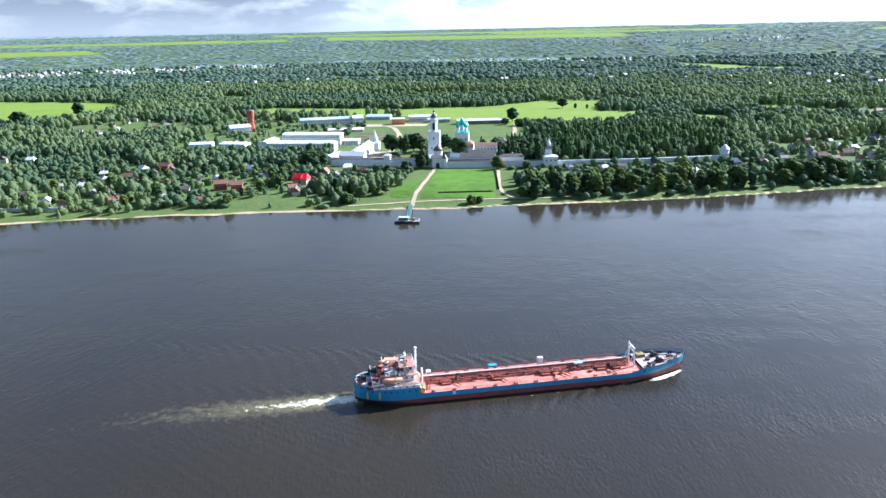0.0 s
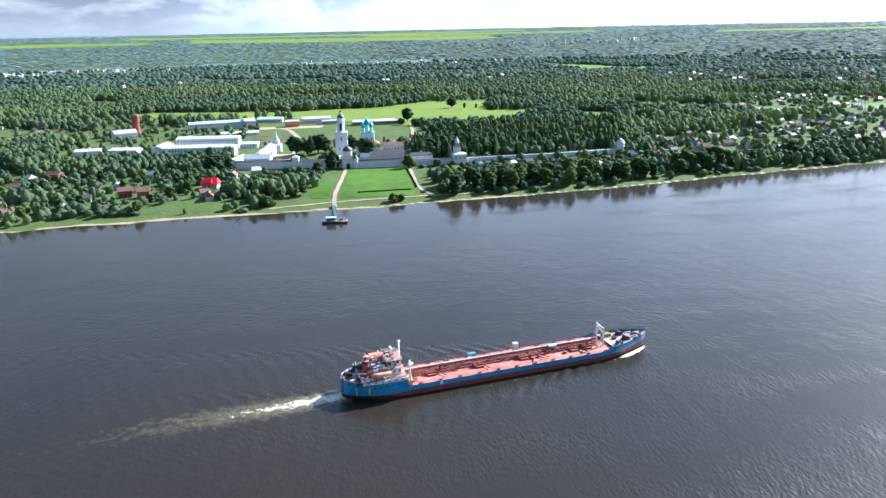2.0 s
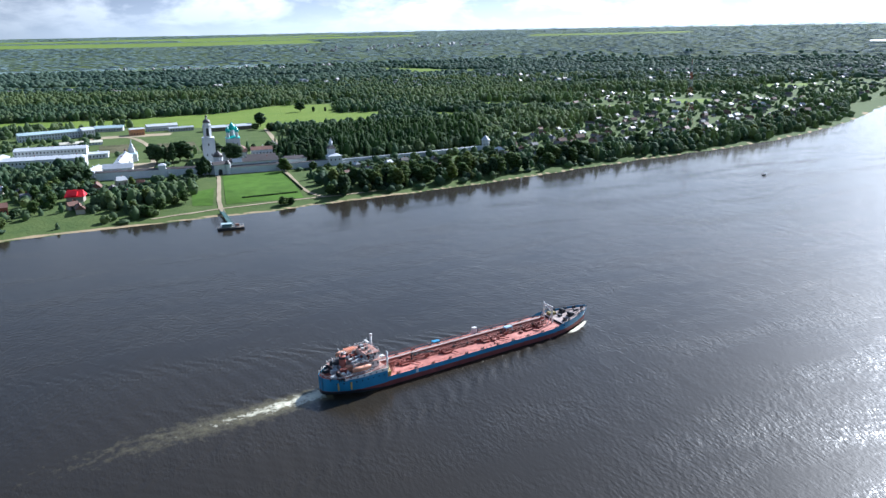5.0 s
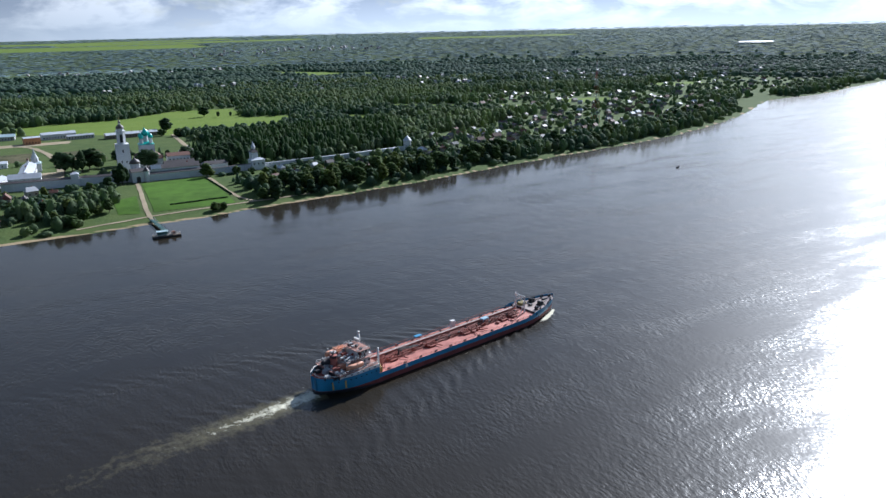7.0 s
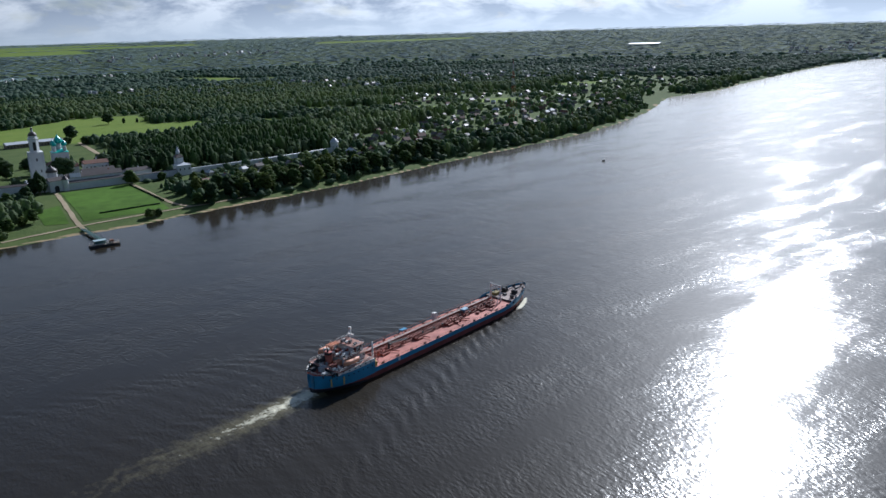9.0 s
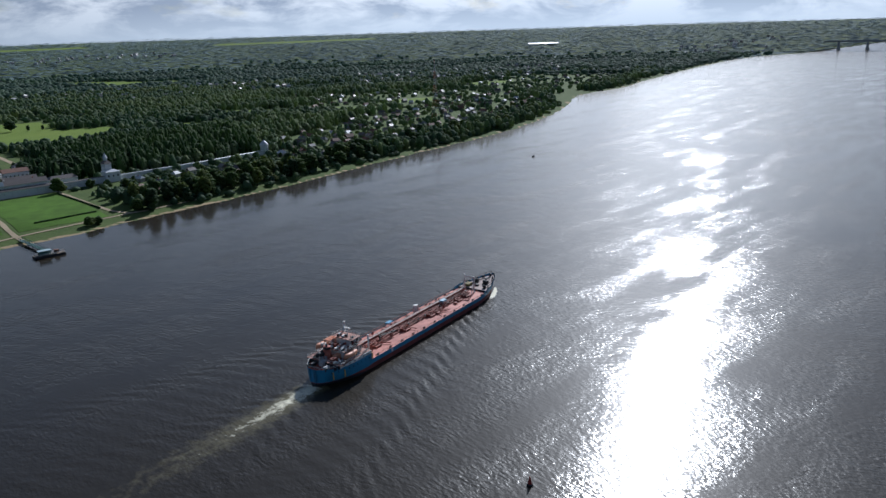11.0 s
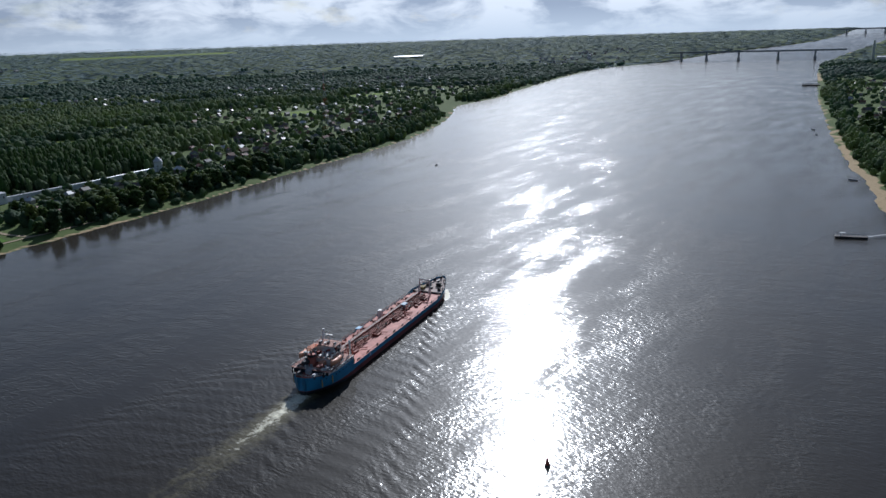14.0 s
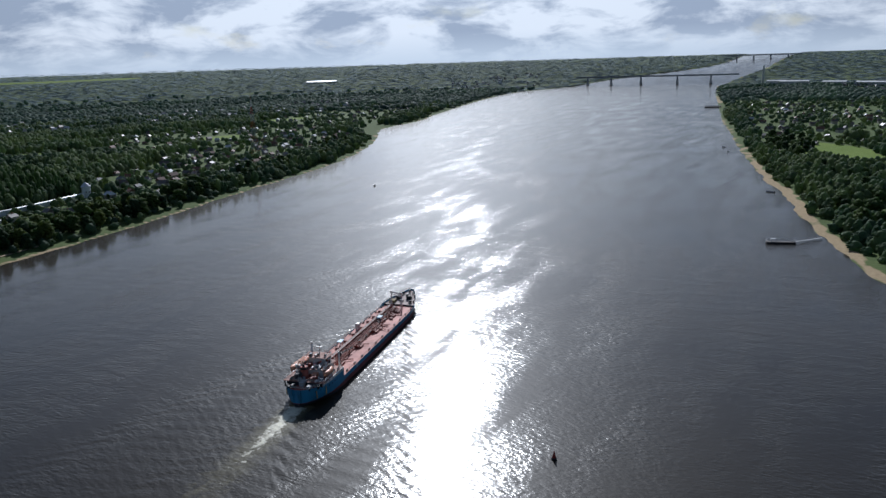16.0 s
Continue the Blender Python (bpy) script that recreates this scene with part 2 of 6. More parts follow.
def water_material():
    m = bpy.data.materials.new("river_water")
    m.use_nodes = True
    n, l = m.node_tree.nodes, m.node_tree.links
    b = n["Principled BSDF"]
    b.inputs["IOR"].default_value = 1.333
    b.inputs["Specular IOR Level"].default_value = 0.5
    geo = n.new("ShaderNodeNewGeometry")
    stretch = n.new("ShaderNodeMapping")
    stretch.inputs["Rotation"].default_value = (0, 0, radians(-35))
    stretch.inputs["Scale"].default_value = (1.0, 0.45, 1.0)
    l.new(geo.outputs["Position"], stretch.inputs["Vector"])

    def tex(scale, detail=3.0, rough=0.55, vec=stretch.outputs["Vector"]):
        t = n.new("ShaderNodeTexNoise")
        t.inputs["Scale"].default_value, t.inputs["Detail"].default_value, t.inputs["Roughness"].default_value = scale, detail, rough
        l.new(vec, t.inputs["Vector"])
        return t.outputs["Fac"]

    # gusts: broad patches in which the ripples stand higher
    gust = n.new("ShaderNodeMapRange")
    gust.inputs["From Min"].default_value, gust.inputs["From Max"].default_value = 0.36, 0.62
    gust.inputs["To Min"].default_value, gust.inputs["To Max"].default_value = 0.2, 1.0
    bands = n.new("ShaderNodeMapping")
    bands.inputs["Rotation"].default_value = (0, 0, radians(12))
    bands.inputs["Scale"].default_value = (0.28, 1.0, 1.0)
    l.new(geo.outputs["Position"], bands.inputs["Vector"])
    lee, open_water = n.new("ShaderNodeAttribute"), n.new("ShaderNodeMath")
    lee.attribute_name, open_water.operation = "lee", "SUBTRACT"
    l.new(tex(0.04, 6.0, 0.65, bands.outputs["Vector"]), open_water.inputs[0])
    l.new(lee.outputs["Fac"], open_water.inputs[1])
    l.new(open_water.outputs["Value"], gust.inputs["Value"])
    ripple, chop = n.new("ShaderNodeBump"), n.new("ShaderNodeBump")
    ripple.inputs["Distance"].default_value, chop.inputs["Distance"].default_value = WATER_RIPPLE, WATER_CHOP
    l.new(gust.outputs["Result"], chop.inputs["Strength"])
    l.new(gust.outputs["Result"], ripple.inputs["Strength"])
    l.new(tex(0.9, 2.5, 0.55), ripple.inputs["Height"])
    l.new(tex(0.14, 2.0), chop.inputs["Height"])
    l.new(chop.outputs["Normal"], ripple.inputs["Normal"])
    l.new(ripple.outputs["Normal"], b.inputs["Normal"])
    # silt and foam
    silt = n.new("ShaderNodeMixRGB")
    silt.inputs["Color1"].default_value, silt.inputs["Color2"].default_value = (0.008, 0.009, 0.010, 1), (0.034, 0.024, 0.010, 1)
    l.new(tex(0.006, 3.0), silt.inputs["Fac"])
    wash, foam = n.new("ShaderNodeAttribute"), n.new("ShaderNodeAttribute")
    wash.attribute_name, foam.attribute_name = "wash", "foam"

    def patch(attr, scale, lo, hi):
        """The share covered: the strength set against a broken noise."""
        a = n.new("ShaderNodeMath")
        a.operation = "ADD"
        l.new(attr.outputs["Fac"], a.inputs[0])
        l.new(tex(scale, 6.0, 0.7, geo.outputs["Position"]), a.inputs[1])
        r = n.new("ShaderNodeMapRange")
        r.inputs["From Min"].default_value, r.inputs["From Max"].default_value = lo, hi
        l.new(a.outputs["Value"], r.inputs["Value"])
        return r.outputs["Result"]

    turbid, white = n.new("ShaderNodeMixRGB"), n.new("ShaderNodeMixRGB")
    turbid.inputs["Color2"].default_value, white.inputs["Color2"].default_value = (0.16, 0.14, 0.075, 1), (0.66, 0.63, 0.48, 1)
    l.new(silt.outputs["Color"], turbid.inputs["Color1"])
    l.new(patch(wash, 0.3, 0.85, 1.5), turbid.inputs["Fac"])
    l.new(turbid.outputs["Color"], white.inputs["Color1"])
    foaming = patch(foam, 0.4, 0.94, 1.16)
    l.new(foaming, white.inputs["Fac"])
    l.new(white.outputs["Color"], b.inputs["Base Color"])
    rough = n.new("ShaderNodeMapRange")
    calm = n.new("ShaderNodeMapRange")
    calm.inputs["To Min"].default_value, calm.inputs["To Max"].default_value = 0.05, WATER_ROUGH
    l.new(gust.outputs["Result"], calm.inputs["Value"])
    l.new(calm.outputs["Result"], rough.inputs["To Min"])
    rough.inputs["To Max"].default_value = 0.8
    l.new(foaming, rough.inputs["Value"])
    l.new(rough.outputs["Result"], b.inputs["Roughness"])
    # the steeper small wavelets throw light wider
    wide, both = n.new("ShaderNodeBsdfPrincipled"), n.new("ShaderNodeMixShader")
    wide.inputs["IOR"].default_value, wide.inputs["Roughness"].default_value = 1.333, 0.45
    both.inputs["Fac"].default_value = 0.26
    l.new(white.outputs["Color"], wide.inputs["Base Color"])
    l.new(ripple.outputs["Normal"], wide.inputs["Normal"])
    l.new(b.outputs["BSDF"], both.inputs[1])
    l.new(wide.outputs["BSDF"], both.inputs[2])
    l.new(both.outputs["Shader"], n["Material Output"].inputs["Surface"])
    return m



WATER_RIPPLE, WATER_CHOP, WATER_ROUGH = 0.28, 0.36, 0.19
M_WATER = water_material()

# ---------------------------------------------------------------- helpers for building


def mesh_of(name, verts, faces, mat, smooth=False):
    me = bpy.data.meshes.new(name)
    me.from_pydata([tuple(map(float, v)) for v in verts], [], [tuple(f) for f in faces])
    me.materials.append(mat)
    if smooth:
        me.polygons.foreach_set("use_smooth", [True] * len(me.polygons))
    me.update()
    return me


def tri_mesh(name, verts, tris, mat):
    """A mesh from numpy arrays of corners and triangles."""
    me = bpy.data.meshes.new(name)
    me.vertices.add(len(verts))
    me.vertices.foreach_set("co", np.asarray(verts, np.float32).ravel())
    me.loops.add(len(tris) * 3)
    me.loops.foreach_set("vertex_index", np.asarray(tris, np.int32).ravel())
    me.polygons.add(len(tris))
    me.polygons.foreach_set("loop_start", np.arange(0, len(tris) * 3, 3, dtype=np.int32))
    me.polygons.foreach_set("use_smooth", np.ones(len(tris), bool))
    me.update(calc_edges=True)
    me.materials.append(mat)
    return me


def part(name, bm, mat, parent, label="", smooth=False):
    me = bpy.data.meshes.new(name)
    bm.to_mesh(me)
    bm.free()
    me.materials.append(mat)
    if smooth:
        me.polygons.foreach_set("use_smooth", [True] * len(me.polygons))
    ob = new(name, me)
    ob.parent = parent
    return tagged(ob, label)


def thing(name, x, y, z, turn=0.0, label="", category="", group="", kind=""):
    ob = new(name)
    ob.empty_display_size = 0.5
    ob.matrix_basis = pose(x, y, z, 0, 0, turn)
    return tagged(ob, label, category, group, kind)


def add_box(bm, x0, x1, y0, y1, z0, z1, bevel=0.0):
    r = bmesh.ops.create_cube(bm, size=1.0)
    for v in r["verts"]:
        v.co = Vector(((x0 + x1) / 2 + v.co.x * (x1 - x0), (y0 + y1) / 2 + v.co.y * (y1 - y0), (z0 + z1) / 2 + v.co.z * (z1 - z0)))
    if bevel:
        bmesh.ops.bevel(bm, geom=list({e for v in r["verts"] for e in v.link_edges}), offset=bevel, segments=2, affect="EDGES")
    return bm


def box(*args):
    return add_box(bmesh.new(), *args)


def add_tube(bm, a, b, r0, r1=None, sides=8):
    a, b = Vector(a), Vector(b)
    d = b - a
    m = Matrix.Translation((a + b) / 2) @ d.to_track_quat("Z", "Y").to_matrix().to_4x4()
    bmesh.ops.create_cone(bm, cap_ends=True, segments=sides, radius1=r0, radius2=r0 if r1 is None else r1, depth=d.length, matrix=m)
    return bm


def tube(*args, **kw):
    return add_tube(bmesh.new(), *args, **kw)


def lathe(profile, sides=16, x=0.0, y=0.0, turn=0.0):
    """A turned body from (radius, height) pairs."""
    bm = bmesh.new()
    rings = []
    for r, z in profile:
        rings.append([bm.verts.new((x + max(r, 0.01) * math.cos(2 * math.pi * k / sides + turn), y + max(r, 0.01) * math.sin(2 * math.pi * k / sides + turn), z)) for k in range(sides)])
    for a, b in zip(rings, rings[1:]):
        for k in range(sides):
            bm.faces.new((a[k], a[(k + 1) % sides], b[(k + 1) % sides], b[k]))
    bm.faces.new(rings[-1])
    bm.faces.new(rings[0][::-1])
    return bm


def gable(x0, x1, y0, y1, z, h, over=0.4, hip=0.0, thick=0.18):
    """A pitched roof along x with thickness; hip draws the ridge in at its ends."""
    bm = bmesh.new()
    x0, x1, y0, y1 = x0 - over, x1 + over, y0 - over, y1 + over
    ym = (y0 + y1) / 2
    lo = [bm.verts.new(p) for p in ((x0, y0, z), (x1, y0, z), (x1, y1, z), (x0, y1, z))]
    up = [bm.verts.new((p.co.x, p.co.y, z + thick)) for p in lo]
    ra, rb = bm.verts.new((x0 + hip, ym, z + thick + h)), bm.verts.new((x1 - hip, ym, z + thick + h))
    bm.faces.new(lo[::-1])
    for k in range(4):
        bm.faces.new((lo[k], lo[(k + 1) % 4], up[(k + 1) % 4], up[k]))
    bm.faces.new((up[0], up[1], rb, ra))
    bm.faces.new((up[2], up[3], ra, rb))
    bm.faces.new((up[1], up[2], rb))
    bm.faces.new((up[3], up[0], ra))
    return bm


# ---------------------------------------------------------------- the river and the land
MID = (-110.0, 40.0)
LEFT_BANK = [(-2600, -200), (-1500, 180), (-900, 400), (-560, 490), (-314, 531), (-232, 543), (-146, 548), (-59, 551), (0, 549), (62, 556), (135, 561), (219, 572), (310, 590), (408, 602),
             (536, 618), (650, 652), (774, 700), (881, 755), (960, 800), (1020, 822), (1177, 824), (1317, 872), (1500, 912), (1798, 985), (2360, 1085), (2640, 1040), (2800, 965), (3080, 845), (3380, 620),
             (3700, 520), (4200, 500), (5600, 480)]
RIGHT_BANK = [(5600, 180), (4200, 270), (3650, 300), (3330, 330), (3100, 385), (2850, 430), (2596, 428), (1781, 326), (1261, 258), (877, 196), (700, 168), (590, 147), (510, 130), (448, 113), (395, 108), (330, 93), (290, 84), (256, 74),
              (184, 55), (60, 5), (-120, -70), (-400, -170), (-900, -330), (-2400, -900)]


def smoothed(line, rounds=2):
    pts = [np.array(p, float) for p in line]
    for _ in range(rounds):
        pts = [pts[0]] + [q for a, b in zip(pts, pts[1:]) for q in (0.75 * a + 0.25 * b, 0.25 * a + 0.75 * b)] + [pts[-1]]
    return np.array(pts)


LEFT, RIGHT = smoothed(LEFT_BANK), smoothed(RIGHT_BANK)
RIVER = np.vstack([LEFT, RIGHT])


def inside(px, py, poly):
    poly = np.asarray(poly, float)
    if px.size < 200:
        q = np.roll(poly, 1, 0)
        x, y = px.ravel()[:, None], py.ravel()[:, None]
        with np.errstate(divide="ignore", invalid="ignore"):
            hit = ((poly[:, 1] > y) != (q[:, 1] > y)) & (x < (q[:, 0] - poly[:, 0]) * (y - poly[:, 1]) / (q[:, 1] - poly[:, 1]) + poly[:, 0])
        return (hit.sum(1) % 2 == 1).reshape(px.shape)
    res = np.zeros(px.shape, bool)
    x0, y0 = poly[-1]
    for x1, y1 in poly:
        cross = ((y1 > py) != (y0 > py))
        with np.errstate(divide="ignore", invalid="ignore"):
            res ^= cross & (px < (x0 - x1) * (py - y1) / (y0 - y1) + x1)
        x0, y0 = x1, y1
    return res


def away(px, py, line):
    if px.size < 200:
        a, d = np.asarray(line)[:-1], np.diff(np.asarray(line), axis=0)
        p = np.stack([px.ravel(), py.ravel()], -1)[:, None] - a[None]
        t = np.clip((p * d).sum(-1) / (d * d).sum(-1), 0, 1)
        return np.sqrt(((p - t[..., None] * d) ** 2).sum(-1).min(1)).reshape(px.shape)
    best = np.full(px.shape, 1e9)
    for (x0, y0), (x1, y1) in zip(line, line[1:]):
        dx, dy = x1 - x0, y1 - y0
        t = np.clip(((px - x0) * dx + (py - y0) * dy) / (dx * dx + dy * dy), 0, 1)
        best = np.minimum(best, (px - x0 - t * dx) ** 2 + (py - y0 - t * dy) ** 2)
    return np.sqrt(best)


def far_rise(x, y):
    """The country lifts gently towards the rim of the plain."""
    r = np.hypot(np.asarray(x) - MID[0], np.asarray(y) - MID[1])
    d = np.where(r > 3000, 3000 * np.exp((r - 3000) / 1850 * math.log(8)), np.maximum(r, 1))
    return 124 * (1 - np.where(r > 3000, r, 1) / np.where(r > 3000, d, 1))


def wobble(x, y, size, seed=0.0):
    """Smooth noise from -1 to 1, of the given size in metres."""
    a = np.asarray(x) / size + seed
    b = np.asarray(y) / size - seed * 1.7
    return (np.sin(a * 2.1 + 1.3 * np.sin(b * 1.7 + seed)) + np.sin(b * 2.3 + 1.1 * np.sin(a * 1.9 - seed)) + np.sin((a + b) * 1.45 + 0.9 * np.sin((a - b) * 2.2))) / 3


def shore(x, y):
    """Metres from the water's edge, above 0 on land."""
    x, y = np.asarray(x, float), np.asarray(y, float)
    d = np.minimum(away(x, y, LEFT), away(x, y, RIGHT))
    return np.where(inside(x, y, RIVER), -d, d) + 2.2 * wobble(x, y, 21) + 1.0 * wobble(x, y, 8, 3)


def land(x, y, s=None):
    s = shore(x, y) if s is None else s
    up = np.clip(s, -20, 60)
    z = np.where(up < 0, up * 0.12, 1.0 * (1 - np.exp(-up / 9)) + 2.6 * np.clip((up - 8) / 40, 0, 1) ** 1.3)
    return z + far_rise(x, y) + np.where(s > 60, 0.6 * wobble(x, y, 160), 0) * np.clip((s - 60) / 60, 0, 1)


FIELDS = [  # outlines of open grass
    [(-235, 1160), (-66, 1140), (40, 1050), (96, 1000), (215, 975), (262, 1040), (300, 1120), (262, 1135), (230, 1150), (268, 1290), (172, 1310), (80, 1240), (-70, 1235), (-260, 1290), (-330, 1260)],
    [(-640, 1129), (-547, 1155), (-500, 1300), (-600, 1440), (-850, 1515), (-1200, 1400), (-1000, 1120)],
    [(-430, 1420), (-360, 1400), (-340, 1500), (-420, 1560)],
    [(330, 985), (372, 975), (390, 1060), (345, 1075)],
    [(450, 1080), (600, 960), (640, 1010), (520, 1150), (470, 1190)],
    [(660, 2300), (720, 2050), (900, 1930), (960, 1990), (840, 2200), (760, 2360)],
    [(600, 66), (640, 20), (780, 40), (860, 110), (760, 120), (660, 98)],
    [(1300, 2100), (1700, 1900), (1780, 1980), (1380, 2220)], [(-300, 1980), (60, 1930), (80, 2010), (-280, 2080)], [(700, 1000), (790, 960), (830, 1010), (740, 1060)],
    [(1080, 1130), (1180, 1090), (1220, 1150), (1110, 1200)], [(-2600, 3300), (-1000, 3900), (-1100, 4000), (-2700, 3450)], [(-900, 4250), (1200, 4250), (1200, 4400), (-900, 4420)],
    [(-560, 3900), (900, 3700), (900, 3960), (-560, 4150)], [(-2000, 3000), (-1350, 3250), (-1500, 3420), (-2200, 3150)],
    [(-1600, 3650), (-700, 3850), (-760, 4000), (-1800, 3780)], [(300, 4100), (1500, 3900), (1500, 4050), (300, 4300)], [(1900, 3500), (2600, 3100), (2700, 3200), (2000, 3620)],
]
YARDS = [  # villages and grounds where trees stand apart
    [(-330, 560), (-60, 560), (-60, 705), (-330, 700)],
    [(-110, 700), (110, 690), (110, 960), (60, 1000), (-300, 1120), (-300, 790), (-110, 830)],
    [(290, 700), (420, 650), (800, 740), (880, 820), (800, 900), (560, 880), (420, 820), (330, 800)],
    [(560, 900), (900, 860), (1000, 960), (800, 1200), (560, 1080)],
    [(-560, 1040), (-380, 900), (-300, 1050), (-450, 1160)],
    [(900, 60), (620, 110), (700, 150), (1250, 215), (1700, 260), (1700, 20), (1000, -80)],
    [(-1900, 1900), (-500, 2500), (-600, 2750), (-2200, 2250)],
    [(1000, 850), (1300, 930), (1500, 980), (1400, 1250), (1000, 1150)],
    [(-60, 2700), (600, 2450), (700, 2600), (0, 2900)],
]


def polar(r_steps, n_angles):
    a = np.linspace(0, 2 * math.pi, n_angles, endpoint=False)
    r, t = np.meshgrid(r_steps, a, indexing="ij")
    return MID[0] + r * np.cos(t), MID[1] + r * np.sin(t)


def sheet(name, xs, ys, zs, mat, attrs=()):
    rows, cols = xs.shape
    me = bpy.data.meshes.new(name)
    v = np.stack([xs, ys, zs], -1).reshape(-1, 3)
    i = np.arange(rows * cols).reshape(rows, cols)
    a, b, c, d = i[:-1], np.roll(i, -1, 1)[:-1], np.roll(i, -1, 1)[1:], i[1:]
    quads = np.stack([a, d, c, b], -1).reshape(-1, 4)
    me.vertices.add(len(v))
    me.vertices.foreach_set("co", v.astype(np.float32).ravel())
    me.loops.add(quads.size)
    me.loops.foreach_set("vertex_index", quads.astype(np.int32).ravel())
    me.polygons.add(len(quads))
    me.polygons.foreach_set("loop_start", np.arange(0, quads.size, 4, dtype=np.int32))
    me.polygons.foreach_set("use_smooth", np.ones(len(quads), bool))
    me.update(calc_edges=True)
    for key, val in attrs:
        me.attributes.new(key, "FLOAT", "POINT").data.foreach_set("value", np.asarray(val, np.float32).ravel())
    me.materials.append(mat)
    return new(name, me)


def ground_material():
    """Rough grass; sand by the water; bright hay fields where the land is open."""
    m = bpy.data.materials.new("country_ground")
    m.use_nodes = True
    n, l = m.node_tree.nodes, m.node_tree.links
    b = n["Principled BSDF"]
    b.inputs["Roughness"].default_value, b.inputs["Specular IOR Level"].default_value = 0.95, 0.1
    geo = n.new("ShaderNodeNewGeometry")

    def tex(scale, detail=5.0):
        t = n.new("ShaderNodeTexNoise")
        t.inputs["Scale"].default_value, t.inputs["Detail"].default_value = scale, detail
        l.new(geo.outputs["Position"], t.inputs["Vector"])
        return t.outputs["Fac"]

    def mixed(fac, c1, c2):
        x = n.new("ShaderNodeMixRGB")
        l.new(fac, x.inputs["Fac"])
        for key, c in (("Color1", c1), ("Color2", c2)):
            if isinstance(c, tuple):
                x.inputs[key].default_value = (*c, 1)
            else:
                l.new(c, x.inputs[key])
        return x.outputs["Color"]

    def edge(name, scale, amount, lo=0.5, hi=0.6):
        a, s, r = n.new("ShaderNodeAttribute"), n.new("ShaderNodeMath"), n.new("ShaderNodeMapRange")
        a.attribute_name = name
        s.operation, s.inputs[1].default_value = "MULTIPLY_ADD", amount
        l.new(tex(scale), s.inputs[0])
        l.new(a.outputs["Fac"], s.inputs[2])
        r.inputs["From Min"].default_value, r.inputs["From Max"].default_value = lo + amount / 2, hi + amount / 2
        l.new(s.outputs["Value"], r.inputs["Value"])
        return r.outputs["Result"]

    rough_grass = mixed(tex(0.07, 8.0), (0.04, 0.075, 0.022), (0.115, 0.145, 0.045))
    hay = mixed(tex(0.02, 6.0), (0.095, 0.16, 0.022), (0.175, 0.225, 0.04))
    sand = mixed(tex(0.4), (0.24, 0.18, 0.10), (0.44, 0.34, 0.21))
    c = mixed(edge("field", 0.05, 0.3), rough_grass, hay)
    c = mixed(edge("sand", 0.04, 1.1, 0.56, 0.7), c, sand)
    l.new(c, b.inputs["Base Color"])
    bn = n.new("ShaderNodeBump")
    bn.inputs["Distance"].default_value = 0.5
    l.new(tex(0.35), bn.inputs["Height"])
    l.new(bn.outputs["Normal"], b.inputs["Normal"])
    return m


r_ground = np.concatenate([np.arange(1, 300, 12), np.arange(300, 800, 4), np.arange(800, 1600, 10), np.arange(1600, 4861, 40)])
gx, gy = polar(r_ground, 640)
gs = shore(gx, gy)
gz = land(gx, gy, gs)
field = np.zeros(gx.shape)
for f in FIELDS:
    field = np.maximum(field, inside(gx, gy, f))
wide = np.where(gy < 0.2 * gx + 90, 11.0, 5.5)
sandy = np.clip(1.0 - np.abs(gs - 0.35 * wide) / wide, 0, 1)
ground = tagged(sheet("ground", gx, gy, gz, ground_material(), (("field", field), ("sand", sandy))), "rough green country with sandy river banks and hay fields", "ground", kind="structure")

# the river: fine near the ship, where its waves stand
SHIP_AT, SHIP_TURN, SPEED = (27.4, 263.4), 9.3, 3.4
ship_x = Vector((math.cos(radians(SHIP_TURN)), math.sin(radians(SHIP_TURN))))


def ship_frame(x, y):
    dx, dy = x - SHIP_AT[0], y - SHIP_AT[1]
    return dx * ship_x[0] + dy * ship_x[1], -dx * ship_x[1] + dy * ship_x[0]


def ship_waves(x, y):
    """The fan of waves that a hull under way trails from bow and stern."""
    u, v = ship_frame(x, y)
    k0 = 9.81 / SPEED ** 2
    z = np.zeros(x.shape)
    for start, high in ((60.0, 1.0), (-56.0, 0.4)):
        du = u - start
        wave = np.zeros(x.shape)
        for th in [sgn * radians(a) for a in np.linspace(4, 60, 40) for sgn in (1, -1)]:
            k = k0 / math.cos(th) ** 2
            wave += (0.35 + 1.3 * math.sin(abs(th)) ** 2) * np.sin(k * (du * math.cos(th) + v * math.sin(th)) + 0.4)
        behind = np.clip(-du / 6, 0, 1)
        fan = np.clip(1.25 - np.abs(v) / (np.maximum(-du, 1) * 0.36 + 9), 0, 1) ** 0.7
        z += high * wave / 40 * behind * fan * np.exp(du / 240)
    return z


def axis(fine, outer):
    return np.unique(np.concatenate([fine, outer]))


wx1 = axis(np.arange(-300, 140, 1.15), np.concatenate([np.arange(-5000, -300, 120), np.arange(140, 4900, 45)]))
wy1 = axis(np.arange(110, 420, 1.15), np.concatenate([np.arange(-1000, 110, 60), np.arange(420, 1800, 40)]))
wx, wy = np.meshgrid(wx1, wy1)
near = (wx > -299) & (wx < 139) & (wy > 111) & (wy < 419)
waves = np.zeros(wx.shape)
fade = np.clip(np.minimum.reduce([wx[near] + 299, 139 - wx[near], wy[near] - 111, 419 - wy[near]]) / 25, 0, 1)
lee = np.clip(0.2 - away(wx, wy, LEFT) / 700, 0, 1)
waves[near] = ship_waves(wx[near], wy[near]) * fade * 0.75
wu, wv = ship_frame(wx, wy)
aft = np.clip(-wu - 58, 0, None)
wash_half = 8 + 0.1 * aft + 1.2 * wobble(wx, wy, 30)
